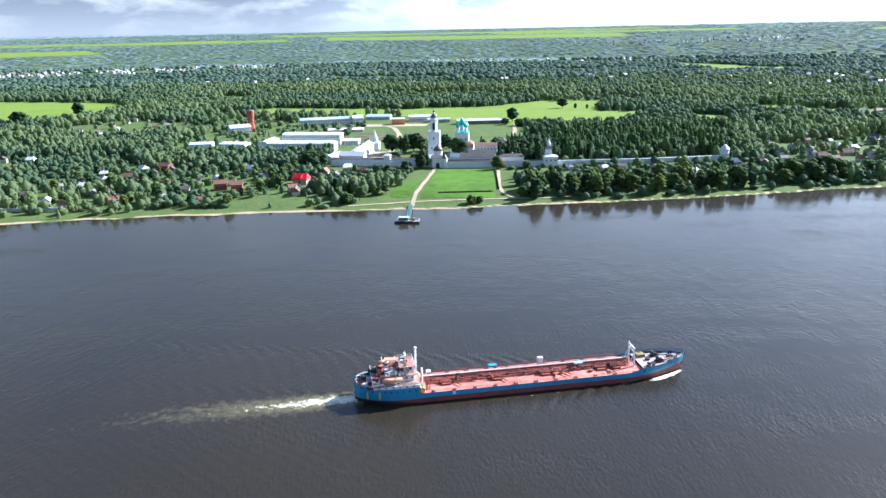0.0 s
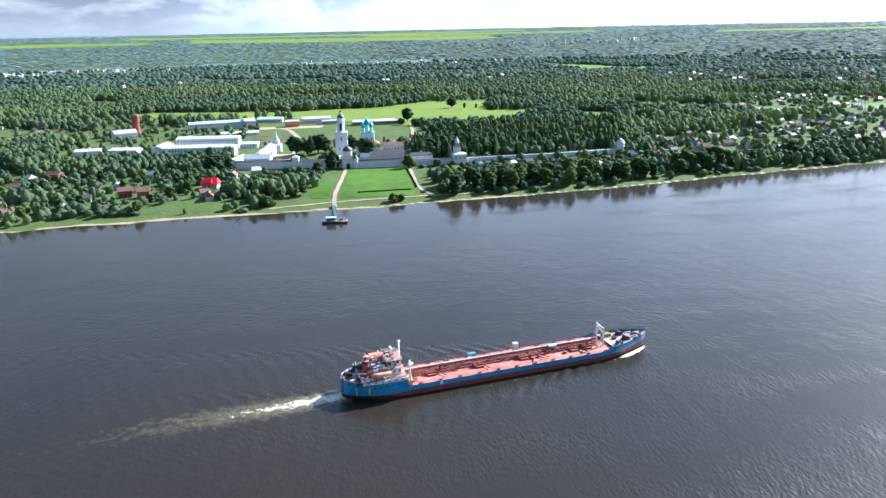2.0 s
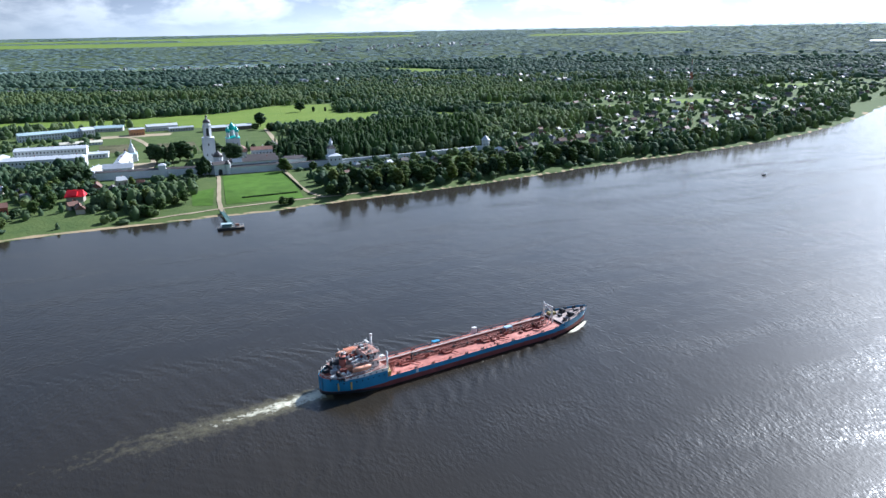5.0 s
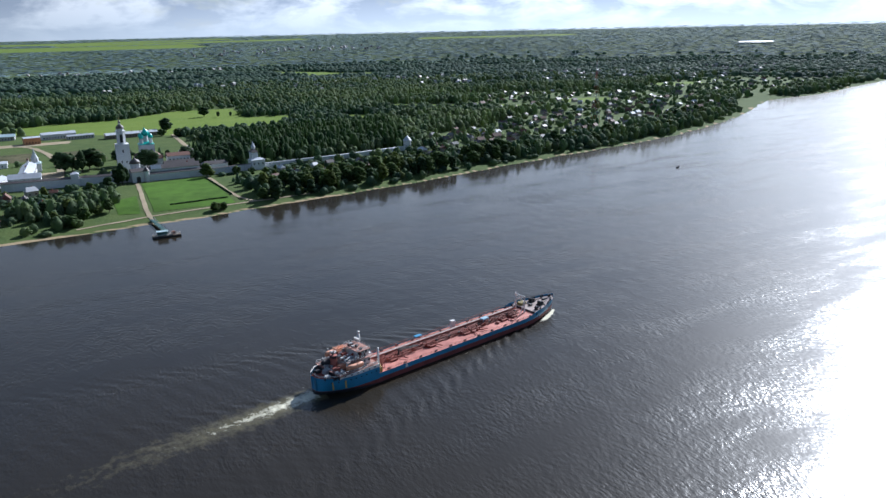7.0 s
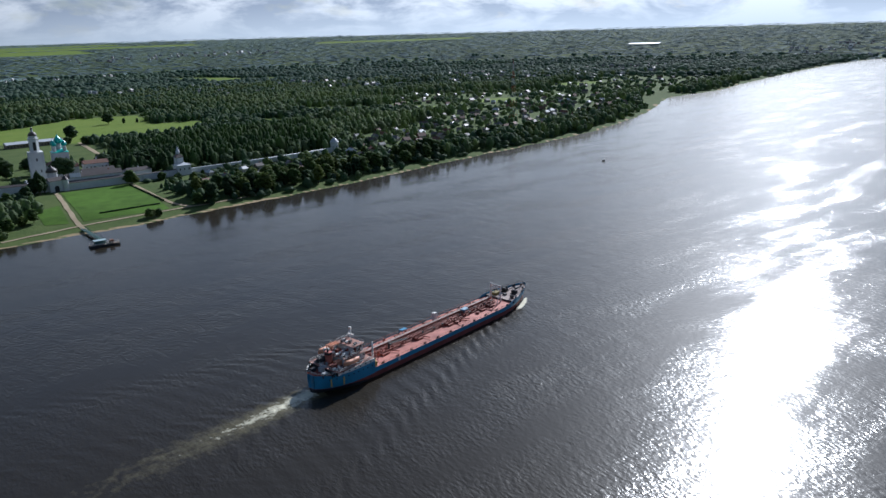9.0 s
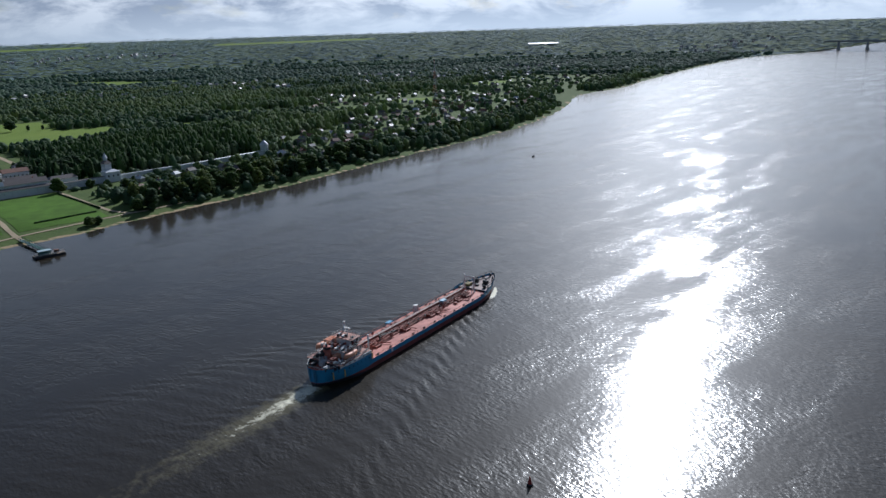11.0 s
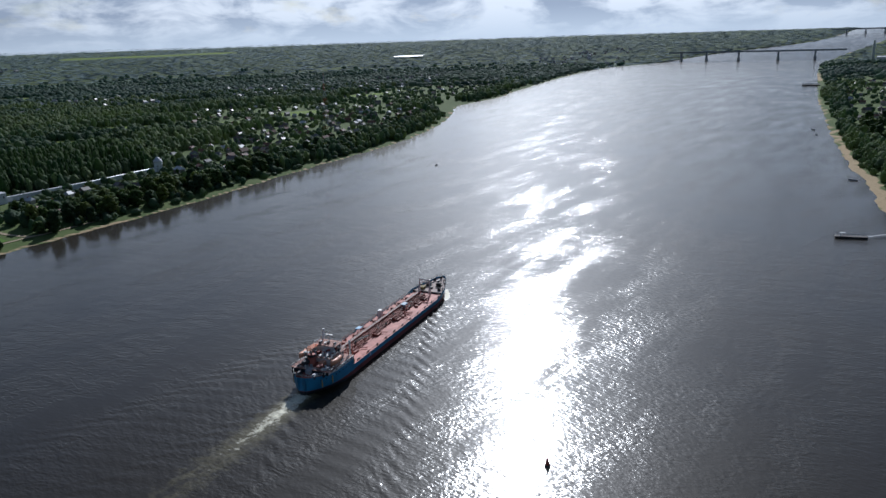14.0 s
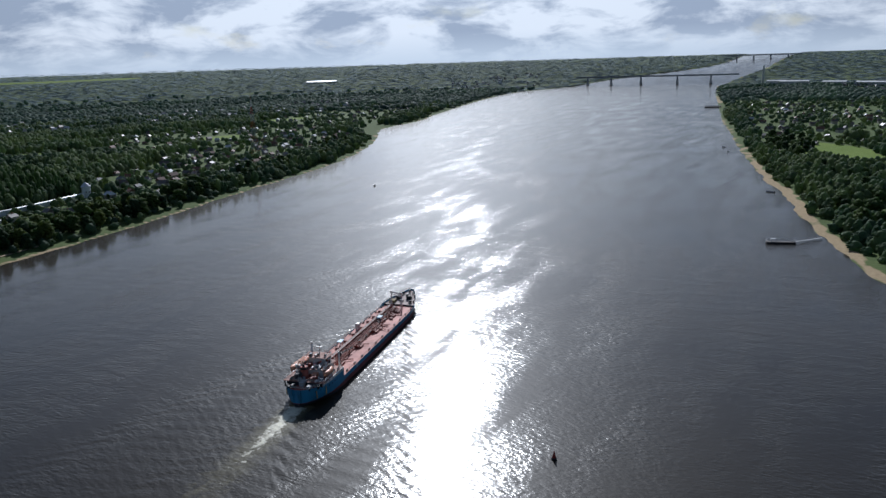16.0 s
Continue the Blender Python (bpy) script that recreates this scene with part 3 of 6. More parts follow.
wash = np.where(wu < -58, np.clip(1.2 - np.abs(wv) / np.maximum(wash_half, 1), 0, 1) * np.exp(-aft / 80), 0)
foam = np.where(wu < -60, np.clip(1.1 - np.abs(wv) / (6.5 + 0.09 * aft), 0, 1) * 0.8 * np.exp(-aft / 60), 0)
edge_line = np.exp(-((np.abs(wv) - wash_half) / 1.3) ** 2) * np.where(wu < -58, np.exp(-aft / 90), 0) * 0.38
hull_half = 8.3 * np.clip((65.5 - wu) / 16, 0, 1) ** 0.6
bow = np.where((wu > 46) & (wu < 64), np.clip(1.25 - np.abs(np.abs(wv) - hull_half) / (0.8 + (66 - wu) * 0.07), 0, 1), 0) * np.clip((wu - 44) / 10, 0, 1)
trail = np.where((wu > -90) & (wu < 60), np.maximum(np.exp(-((np.abs(wv) - 8.6 - (60 - wu) * 0.045) / 1.4) ** 2), np.exp(-((np.abs(wv) - 7.0 - (60 - wu) * 0.17) / 2.2) ** 2) * np.exp((wu - 60) / 60)), 0) * 0.40 * np.clip((wu + 90) / 60, 0, 1)
foam = np.maximum.reduce([foam, edge_line, bow, trail])
wz = far_rise(wx, wy) + waves
vi = np.arange(wx.size).reshape(wx.shape)
keep = np.hypot(wx - MID[0], wy - MID[1]) < 4880
ok = keep[:-1, :-1] & keep[1:, :-1] & keep[1:, 1:] & keep[:-1, 1:]
quads = np.stack([vi[:-1, :-1], vi[:-1, 1:], vi[1:, 1:], vi[1:, :-1]], -1)[ok]
me = bpy.data.meshes.new("water")
me.vertices.add(wx.size)
me.vertices.foreach_set("co", np.stack([wx, wy, wz], -1).astype(np.float32).ravel())
me.loops.add(quads.size)
me.loops.foreach_set("vertex_index", quads.astype(np.int32).ravel())
me.polygons.add(len(quads))
me.polygons.foreach_set("loop_start", np.arange(0, quads.size, 4, dtype=np.int32))
me.polygons.foreach_set("use_smooth", np.ones(len(quads), bool))
me.update(calc_edges=True)
for key, val in (("wash", wash), ("foam", foam), ("lee", lee)):
    me.attributes.new(key, "FLOAT", "POINT").data.foreach_set("value", val.astype(np.float32).ravel())
me.materials.append(M_WATER)
tagged(new("water", me), "dark rippled river water with a foaming ship's wake", "water", kind="structure")

# ---------------------------------------------------------------- woods
rng = np.random.default_rng(7)
# a clump: five corners round about, with blunt ends
CLUMP_V = np.array([(math.cos(k * 2 * math.pi / 5), math.sin(k * 2 * math.pi / 5), 0.12 * (-1) ** k) for k in range(5)] + [(0, 0, 0.8), (0, 0, -0.7)], float)
CLUMP_F = np.array([(k, (k + 1) % 5, 5) for k in range(5)] + [((k + 1) % 5, k, 6) for k in range(5)])


def crown(clumps, spread, size, tall=1.0, seed=0, narrow=0.0):
    """Leafy clumps about an uneven crown of unit width, standing from z = 0 to tall."""
    g = np.random.default_rng(seed)
    vs, fs = [], []
    lobes = g.normal(0, 0.2, (5, 3))
    for k in range(clumps):
        d = g.normal(size=3)
        d /= np.linalg.norm(d)
        r = spread * g.uniform(0.45, 1.0) ** 0.5
        h = 0.5 + 0.5 * d[2] * r / spread
        w = (1 - narrow * h) * (0.75 + 0.25 * math.sin(h * math.pi))
        c = np.array([d[0] * r * w, d[1] * r * w, tall * (0.05 + 0.9 * h)]) + lobes[k % 5] * np.array((1, 1, 0.4)) * spread
        s = size * g.uniform(0.6, 1.35) * np.array((1, 1, 0.85))
        a = g.uniform(0, 6.28)
        v = CLUMP_V * g.uniform(0.75, 1.2, (7, 1)) * s
        vs.append(np.stack([v[:, 0] * math.cos(a) - v[:, 1] * math.sin(a), v[:, 0] * math.sin(a) + v[:, 1] * math.cos(a), v[:, 2]], -1) + c)
        fs.append(CLUMP_F + 7 * k)
    return np.concatenate(vs), np.concatenate(fs)


def woodland_crown(sides, rings, lobes, seed, pointed=0.0):
    """A tree of a wood, of unit width and height: an uneven leafy mass with lobes standing out of it."""
    g = np.random.default_rng(seed)
    lean = g.normal(0, 0.05, 2)
    vs, fs = [], []
    for k in range(rings):
        h = 0.06 + 0.84 * k / (rings - 1)
        round_r = 0.47 * max(math.sin(math.pi * min(h * 0.9 + 0.1, 0.97)), 0.05) ** 0.55
        r = (1 - pointed) * round_r + pointed * 0.42 * (1.02 - h)
        for q in range(sides):
            a = (q + 0.5 * (k % 2)) * 2 * math.pi / sides + g.uniform(-0.2, 0.2)
            rr = r * g.uniform(0.76, 1.2)
            vs.append((rr * math.cos(a) + lean[0] * h, rr * math.sin(a) + lean[1] * h, h + g.uniform(-0.05, 0.05)))
    vs.append((*lean, 1.0))
    for k in range(rings - 1):
        for q in range(sides):
            a, b, c, d = k * sides + q, k * sides + (q + 1) % sides, (k + 1) * sides + q, (k + 1) * sides + (q + 1) % sides
            fs += [(a, b, d), (a, d, c)]
    fs += [((rings - 1) * sides + q, (rings - 1) * sides + (q + 1) % sides, rings * sides) for q in range(sides)]
    vs, fs = [np.array(vs)], [np.array(fs)]
    start = rings * sides + 1
    for k in range(lobes):
        a, h = g.uniform(0, 6.28), g.uniform(0.3, 0.85)
        r = ((1 - pointed) * 0.44 * math.sin(math.pi * (h * 0.85 + 0.1)) ** 0.6 + pointed * 0.4 * (1 - h)) * 0.92
        v = CLUMP_V * g.uniform(0.75, 1.25, (7, 1)) * g.uniform(0.12, 0.22) * (1 - 0.4 * pointed) + np.array((r * math.cos(a), r * math.sin(a), h))
        vs.append(v)
        fs.append(CLUMP_F + start)
        start += 7
    return np.concatenate(vs), np.concatenate(fs)


def scatter(spot, width, height, base, kinds, which=None):
    """Crowns at many spots, joined: width, height and foot a crown. Gives which crown each corner is of, too."""
    n = len(spot)
    which = rng.integers(0, len(kinds), n) if which is None else which
    turn = rng.uniform(0, 2 * math.pi, n)
    vs, fs, of, start = [], [], [], 0
    for k, (v, f) in enumerate(kinds):
        i = np.nonzero(which == k)[0]
        if not len(i):
            continue
        c, s = np.cos(turn[i])[:, None], np.sin(turn[i])[:, None]
        x = (v[None, :, 0] * c - v[None, :, 1] * s) * width[i][:, None] + spot[i, 0][:, None]
        y = (v[None, :, 0] * s + v[None, :, 1] * c) * width[i][:, None] + spot[i, 1][:, None]
        z = v[None, :, 2] * height[i][:, None] + base[i][:, None]
        vs.append(np.stack([x, y, z], -1).reshape(-1, 3))
        fs.append((f[None] + (np.arange(len(i)) * len(v))[:, None, None] + start).reshape(-1, 3))
        of.append(np.repeat(i, len(v)))
        start += len(i) * len(v)
    return np.concatenate(vs), np.concatenate(fs), np.concatenate(of)


def lattice(r0, r1, step, a0=-107.0, a1=42.0):
    """Jittered spots in the country in front, between two distances; angles are from north, towards the east below 0."""
    g = np.arange(-r1, r1, step)
    x, y = np.meshgrid(g, g)
    x, y = (x + rng.uniform(-0.45, 0.45, x.shape) * step).ravel(), (y + rng.uniform(-0.45, 0.45, y.shape) * step).ravel()
    r, a = np.hypot(x, y), np.degrees(np.arctan2(-x, y))
    r = r * (1 + np.clip(rng.normal(0, 0.07, r.shape), -0.15, 0.15) * (r > 700))
    k = (r >= r0) & (r < r1) & (a > a0) & (a < a1)
    return x[k] + MID[0], y[k] + MID[1]


OPEN = [
    [(-132, 612), (-104, 612), (-104, 652), (-132, 652)], [(-200, 600), (-155, 596), (-155, 630), (-200, 632)], [(-160, 562), (-100, 566), (-104, 590), (-160, 590)],
     # ground kept free of trees: meadow, drives, buildings
    [(-60, 545), (64, 545), (60, 700), (-22, 700), (-34, 620), (-60, 590)],
    [(-105, 700), (110, 690), (110, 716), (-105, 728)],
    [(-205, 798), (-100, 798), (-95, 935), (-200, 945)], [(-190, 1020), (-90, 1030), (-90, 1075), (-190, 1065)],
    [(-20, 715), (40, 715), (42, 810), (-20, 800)], [(-105, 725), (-55, 725), (-50, 860), (-95, 860)],
    [(-270, 810), (-200, 810), (-200, 850), (-270, 850)], [(-262, 975), (-235, 975), (-235, 1015), (-262, 1015)],
    [(-100, 870), (110, 820), (100, 1000), (-60, 1130), (-180, 1150), (-100, 1060)],
    [(105, 695), (275, 700), (275, 724), (105, 716)],
]
GARDENS = [[(66, 560), (330, 590), (330, 690), (66, 690)], [(-335, 545), (-60, 555), (-60, 715), (-335, 735)]]
DARK_WOOD = [(62, 722), (110, 730), (268, 730), (300, 780), (334, 893), (230, 935), (102, 900), (62, 800)]


def wooded(x, y):
    s = shore(x, y)
    n1, n2 = wobble(x, y, 130, 5), wobble(x, y, 45, 9)
    far = np.hypot(x - MID[0], y - MID[1])
    strata = wobble(x, y * 2.4, 260, 2)
    d = np.where(far < 1100, 0.78 + 0.35 * n1 + 0.3 * n2, np.where(far < 2700, 0.85 + 0.55 * strata + 0.3 * n1, 1.0))
    for f in YARDS:
        d = np.where(inside(x, y, f), 0.2 + 0.15 * n2, d)
    for f, much in zip(GARDENS, (0.5, 0.45)):
        d = np.where(inside(x, y, f), much + 0.2 * n2, d)
    d = np.where(inside(x, y, DARK_WOOD), 1.0, d)
    for f in FIELDS:
        d = np.where(inside(x, y, f), 0.0, d)
    for f in OPEN:
        d = np.where(inside(x, y, f), 0.0, d)
    reeds = inside(x, y, [(820, 690), (1060, 780), (1060, 860), (960, 850), (840, 760)])
    return np.where(reeds & (s > 8), 0.02, np.where(s < 8, 0.0, np.where(s < 16, d * 0.5, d))), s


KIND_NEAR = [woodland_crown(7, 4, 7, 20 + k, (0.0, 0.12, 0.0, 0.25, 0.0, 0.85)[k]) for k in range(6)]
KIND_MID = [woodland_crown(6, 3, 3, 40 + k, (0.0, 0.15, 0.3, 0.0, 0.85)[k]) for k in range(5)]
KIND_FAR = [woodland_crown(5, 3, 1, 60 + k) for k in range(5)]
KIND_RIM = [woodland_crown(6, 2, 0, 80 + k) for k in range(5)]
# the two farthest zones wear the haze-tinted colours
WOOD_ZONES = ((280, 1000, 6.6, KIND_NEAR, 8.6, 12.0, M_WOODS), (1000, 1800, 9.4, KIND_MID, 12.0, 13.0, M_WOODS), (1800, 2700, 14.5, KIND_FAR, 20.0, 11.0, M_WOODS_HAZE), (2700, 4850, 26.0, KIND_RIM, 64.0, 0.8, M_RIM_HAZE))
for r0, r1, step, kinds, width, height, mat in WOOD_ZONES:
    x, y = lattice(r0, r1, step)
    d, s = wooded(x, y)
    k = rng.uniform(size=len(x)) < d
    x, y, d = x[k], y[k], d[k]
    tall = inside(x, y, DARK_WOOD)
    garden = d < 0.58
    stand = 0.5 + 0.3 * wobble(x, y * 1.6, 75, 4) + 0.4 * wobble(x, y * 2.4, 330, 8)
    w = width * rng.uniform(0.62, 1.3, len(x)) * np.where(garden, 0.85, 1.0)
    h = height * rng.uniform(0.62, 1.2, len(x)) * (0.78 + 0.4 * stand) * np.where(tall, 1.35, 1.0) * np.where(garden, rng.uniform(0.35, 0.8, len(x)), 1.0) * np.where(inside(x, y, [(66, 636), (335, 655), (335, 700), (66, 696)]), 0.6, 1.0)
    h *= np.where(inside(x, y, [(-110, 640), (-8, 640), (-8, 702), (-110, 722)]), 0.6, 1.0)
    tone = np.clip(stand + rng.normal(0, 0.2, len(x)), 0, 1)
    which = np.where(rng.uniform(size=len(x)) < 0.1 + 0.35 * tall, len(kinds) - 1, rng.integers(0, len(kinds) - 1, len(x)))
    w = np.where((which == len(kinds) - 1) & (r0 < 1500), w * 0.7, w)
    for some, m2, tag in ((~tall, mat, "mixed green woods and garden trees, tinted bluer with distance for haze"), (tall, M_LEAF_DARK, "tall dark park trees behind a white wall")):
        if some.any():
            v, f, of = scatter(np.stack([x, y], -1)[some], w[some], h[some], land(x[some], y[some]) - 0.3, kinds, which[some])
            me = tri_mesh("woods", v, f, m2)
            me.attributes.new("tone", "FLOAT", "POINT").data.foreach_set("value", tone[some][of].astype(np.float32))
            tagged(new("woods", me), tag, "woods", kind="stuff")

# ---------------------------------------------------------------- the tanker
M_BLUE = material("ship_blue_paint", (0.035, 0.23, 0.40), 0.45, vary=0.22, scale=0.25, bump=0.02, spec=0.5)
M_BOOT = material("dark_red_bottom_paint", (0.2, 0.05, 0.045), 0.6, vary=0.3, scale=0.3)
M_DECK = material("salmon_red_deck_paint", (0.40, 0.115, 0.085), 0.7, vary=0.3, scale=0.3, second=(0.56, 0.21, 0.16), big=0.3)
M_DECKDARK = material("rusty_red_fittings", (0.24, 0.065, 0.045), 0.7, vary=0.4, scale=0.5)
M_PALEDECK = material("pale_worn_deck", (0.38, 0.3, 0.27), 0.8, vary=0.25, scale=0.3)
M_SHIPWHITE = material("ship_white_paint", (0.78, 0.78, 0.76), 0.5, vary=0.1, scale=0.4, second=(0.74, 0.70, 0.64))
M_BLACK = material("black_fittings", (0.025, 0.025, 0.028), 0.6, vary=0.3, scale=0.6)
M_ORANGE = material("orange_boat_paint", (0.75, 0.36, 0.22), 0.5, vary=0.15, scale=0.5)
M_YELLOW = material("ochre_gear_paint", (0.5, 0.36, 0.09), 0.6, vary=0.25, scale=0.6)
M_OLIVE = material("olive_cover", (0.2, 0.16, 0.06), 0.8, vary=0.3, scale=0.5)
M_GREYPAINT = material("grey_paint", (0.35, 0.36, 0.37), 0.6, vary=0.2, scale=0.5)

M_WORN = material("worn_red_brown_deck", (0.2, 0.1, 0.08), 0.75, vary=0.4, scale=0.4, second=(0.42, 0.22, 0.17))
ship = thing("tanker", SHIP_AT[0], SHIP_AT[1], 0, SHIP_TURN, "long river tanker, blue hull and salmon-red deck, under way", "ship")

done_meshes = set()
HALF, BEAM = 65.5, 8.35


def half_beam(x, z):
    """Half the hull's width at x along the keel and height z."""
    flare = 0.55 + 0.45 * min(max((z + 1.0) / 7.5, 0), 1)
    if x > 38:
        t = (x - 38) / (HALF - 1.2 + 0.16 * z - 38)
        return BEAM * max(1 - t ** 2.4, 0.0) ** 0.85 * (1 if t < 0.05 else 1 - (1 - flare) * min(t, 1) * 0.8)
    if x < -47:
        t = (-47 - x) / (HALF - 47)
        tuck = 1 - 0.6 * t * (1 - min(max(z / 2.5, 0), 1))
        return BEAM * max(1 - 0.93 * t ** 2.5, 0.0) ** 0.62 * tuck
    return BEAM


def sheer(x):
    """Height of the hull's upper edge."""
    if x < -38.5:
        return 6.3 + 0.5 * max((-56 - x) / 9, 0)
    if x < -36.5:
        return 3.7
    if x < 40:
        return 3.7
    if x < 47:
        t = (x - 40) / 7
        return 3.7 + 1.3 * (3 * t * t - 2 * t ** 3)
    return 5.0 + 1.4 * ((x - 47) / 18.5) ** 1.6


STATIONS = [-65.5, -65.0, -64.0, -62.5, -60, -57, -54, -50, -45, -38.51, -38.49, -30, -15, 0, 15, 30, 38, 40, 41.5, 43, 44.5, 46, 47, 49, 51, 53, 55, 57, 59, 60.5, 62, 63, 64, 64.8]


def hull_band(z_of_low, z_of_high, out=0.0):
    """Both sides of the hull between two heights, closed round the stern and the stem."""
    bm = bmesh.new()
    for side in (1, -1):
        rows = []
        for x in STATIONS:
            lo, hi = z_of_low(x), z_of_high(x)
            rows.append([bm.verts.new((x + (0.16 * z if x > 60 else 0), side * (half_beam(x, z) + out), z)) for z in (lo, (lo + hi) / 2, hi)])
        for a, b in zip(rows, rows[1:]):
            for k in range(2):
                q = (a[k], b[k], b[k + 1], a[k + 1])
                bm.faces.new(q if side < 0 else q[::-1])
        if side > 0:
            port = rows
    for k in range(2):
        bm.faces.new((port[0][k], port[0][k + 1], rows[0][k + 1], rows[0][k]))
        bm.faces.new((port[-1][k + 1], port[-1][k], rows[-1][k], rows[-1][k + 1]))
    return bm


def boot(x):
    return (1.75 if x < -38.5 else 1.95) + (1.2 * ((x - 45) / 20) ** 2 if x > 45 else 0)


# the black climbs aft to stand for shade under the stern overhang
part("hull_bottom", hull_band(lambda x: -1.2, lambda x: 0.2 if x > -38.5 else 0.2 + 1.3 * min((-38.5 - x) / 14, 1), -0.01), M_BLACK, ship, "black bottom, raised aft as painted shade of the stern overhang", True)
part("boot_topping", hull_band(lambda x: 0.2 if x > -38.5 else 0.2 + 1.3 * min((-38.5 - x) / 14, 1), boot, 0.0), M_BOOT, ship, "dark red boot topping", True)
part("hull_side", hull_band(boot, sheer, 0.01), M_BLUE, ship, "blue painted hull side", True)


def deck_plate(x0, x1, z_of, inset=0.1):
    bm = bmesh.new()
    xs = [x0] + [x for x in STATIONS if x0 < x < x1] + [x1]
    rows = []
    for x in xs:
        z = z_of(x)
        w = max(half_beam(x, z) - inset, 0.05)
        rows.append([bm.verts.new((x + (0.16 * z if x > 60 else 0), y * w, z + (0.12 if y == 0 else 0))) for y in (-1, 0, 1)])
    for a, b in zip(rows, rows[1:]):
        for k in range(2):
            bm.faces.new((a[k], b[k], b[k + 1], a[k + 1]))
    return bm


part("main_deck", deck_plate(-38.6, 46.5, lambda x: 3.45), M_DECK, ship, "salmon-red cargo deck")
part("forecastle_deck", deck_plate(46.5, 64.6, lambda x: sheer(x) - 0.75), M_PALEDECK, ship, "pale worn forecastle deck")
part("poop_deck", deck_plate(-65.3, -38.6, lambda x: 5.9 if x < -55 else 6.3), M_DECKDARK, ship, "dark aft mooring deck")
part("forecastle_bulkhead", box(46.3, 46.5, -7.9, 7.9, 3.4, 4.25), M_BLACK, ship, "dark forecastle bulkhead")
part("poop_bulkhead", box(-38.7, -38.45, -8.3, 8.3, 3.3, 6.98), M_SHIPWHITE, ship)

# fore-and-aft gangway, pipes and hatches on the cargo deck
walkway = part("gangway", add_box(box(-37, 44, 2.1, 3.5, 5.0, 5.15), -37, 44, 2.5, 3.1, 3.4, 5.0), M_DECK, ship, "raised deck gangway")
part("gangway_top", box(-37, 44, 2.2, 3.4, 5.16, 5.2), M_PALEDECK, walkway)
for y, r in ((1.5, 0.3), (0.7, 0.24), (-0.1, 0.24), (4.3, 0.2)):
    part("cargo_pipe", tube((-36, y, 4.25), (43, y, 4.25), r), M_DECKDARK, ship)
part("pipe_tray", box(-35, 43, -1.7, 1.9, 3.5, 3.62), M_DECKDARK, ship, "rusty pipe tray along the deck")
for y in (-1.3, -0.75, 1.05):
    part("cargo_pipe", tube((-34, y, 3.95), (42, y, 3.95), 0.2), M_DECKDARK, ship)
g = random.Random(3)
for k in range(40):
    x, y = -33 + k * 1.9 + g.uniform(-0.6, 0.6), g.uniform(-1.8, 1.6)
    bm = add_box(tube((x, y, 3.5), (x, y, 4.6 + g.uniform(0, 0.8)), 0.16), x - 0.45, x + 0.45, y - 0.3, y + 0.3, 4.3, 4.7)
    part("valve_wheel", bm, M_DECKDARK if k % 3 else M_BLACK, ship)
for k in range(17):
    x = -32 + k * 4.6
    part("pipe_support", box(x - 0.15, x + 0.15, -0.6, 4.6, 3.45, 4.0), M_DECKDARK, ship)
for x in (-28, -9, 9.5, 14, 31, 37):
    bm = add_box(box(x - 2.2, x + 2.2, -2.6, -1.0, 3.45, 4.7, 0.12), x - 1.6, x + 1.6, -3.6, -2.6, 3.45, 4.2)
    for q in range(5):
        add_tube(bm, (x - 2 + q, -1.8 + g.uniform(-0.5, 0.5), 4.6), (x - 2 + q, -1.8, 5.2 + g.uniform(0, 0.5)), 0.22)
    part("valve_manifold", bm, M_DECKDARK, ship)
for x in (-31, -22, -14, -4, 5, 12, 20, 27, 35):
    for y in (5.9,) if int(x) % 3 else (-3.4, 5.9):
        part("tank_hatch", lathe([(0.75, 3.45), (0.75, 4.1), (0.85, 4.1), (0.85, 4.25), (0.3, 4.35)], 12, x + g.uniform(-1, 1), y), M_DECKDARK, ship)
for x in np.arange(-34, 45, 7.6):
    for y in (-7.4, 7.4):
        bm = add_tube(tube((x, y, 3.4), (x, y, 4.1), 0.2), (x + 0.8, y, 3.4), (x + 0.8, y, 4.1), 0.2)
        part("mooring_bollard", add_box(bm, x - 0.3, x + 1.1, y - 0.28, y + 0.28, 3.4, 3.55), M_BLACK, ship)
for a, b in (((12, 1.5), (17, -5.5)), ((14, 1.5), (19, -5.5)), ((10, 1.5), (10, 6.8)), ((16, 0.7), (12, -6.2)), ((-9, 1), (-6, -5.6)), ((31, 1), (35, -5.4)), ((-27, 1), (-23, -5.6)), ((33, 1.5), (33, 6.8))):
    part("cross_pipe", tube((*a, 4.35), (*b, 4.0), 0.2), M_DECKDARK, ship)


def railing(points, high=1.0, mat=M_SHIPWHITE, thick=0.05, parent=None):
    bm = bmesh.new()
    for a, b in zip(points, points[1:]):
        a, b = Vector(a), Vector(b)
        n = max(int((b - a).length / 2.4), 1)
        for k in range(n + 1):
            p = a + (b - a) * k / n
            add_tube(bm, p, p + Vector((0, 0, high)), thick, sides=5)
        for h in (high, high * 0.55):
            add_tube(bm, a + Vector((0, 0, h)), b + Vector((0, 0, h)), thick, sides=5)
    return part("railing", bm, mat, parent or ship)


railing([(-36, -8.2, 3.7), (40, -8.2, 3.7)], 0.9, M_DECKDARK, 0.04)
railing([(-36, 8.2, 3.7), (40, 8.2, 3.7)], 0.9, M_DECKDARK, 0.04)
railing([(-37, 2.15, 5.2), (44, 2.15, 5.2)], 0.9, M_DECKDARK, 0.035)
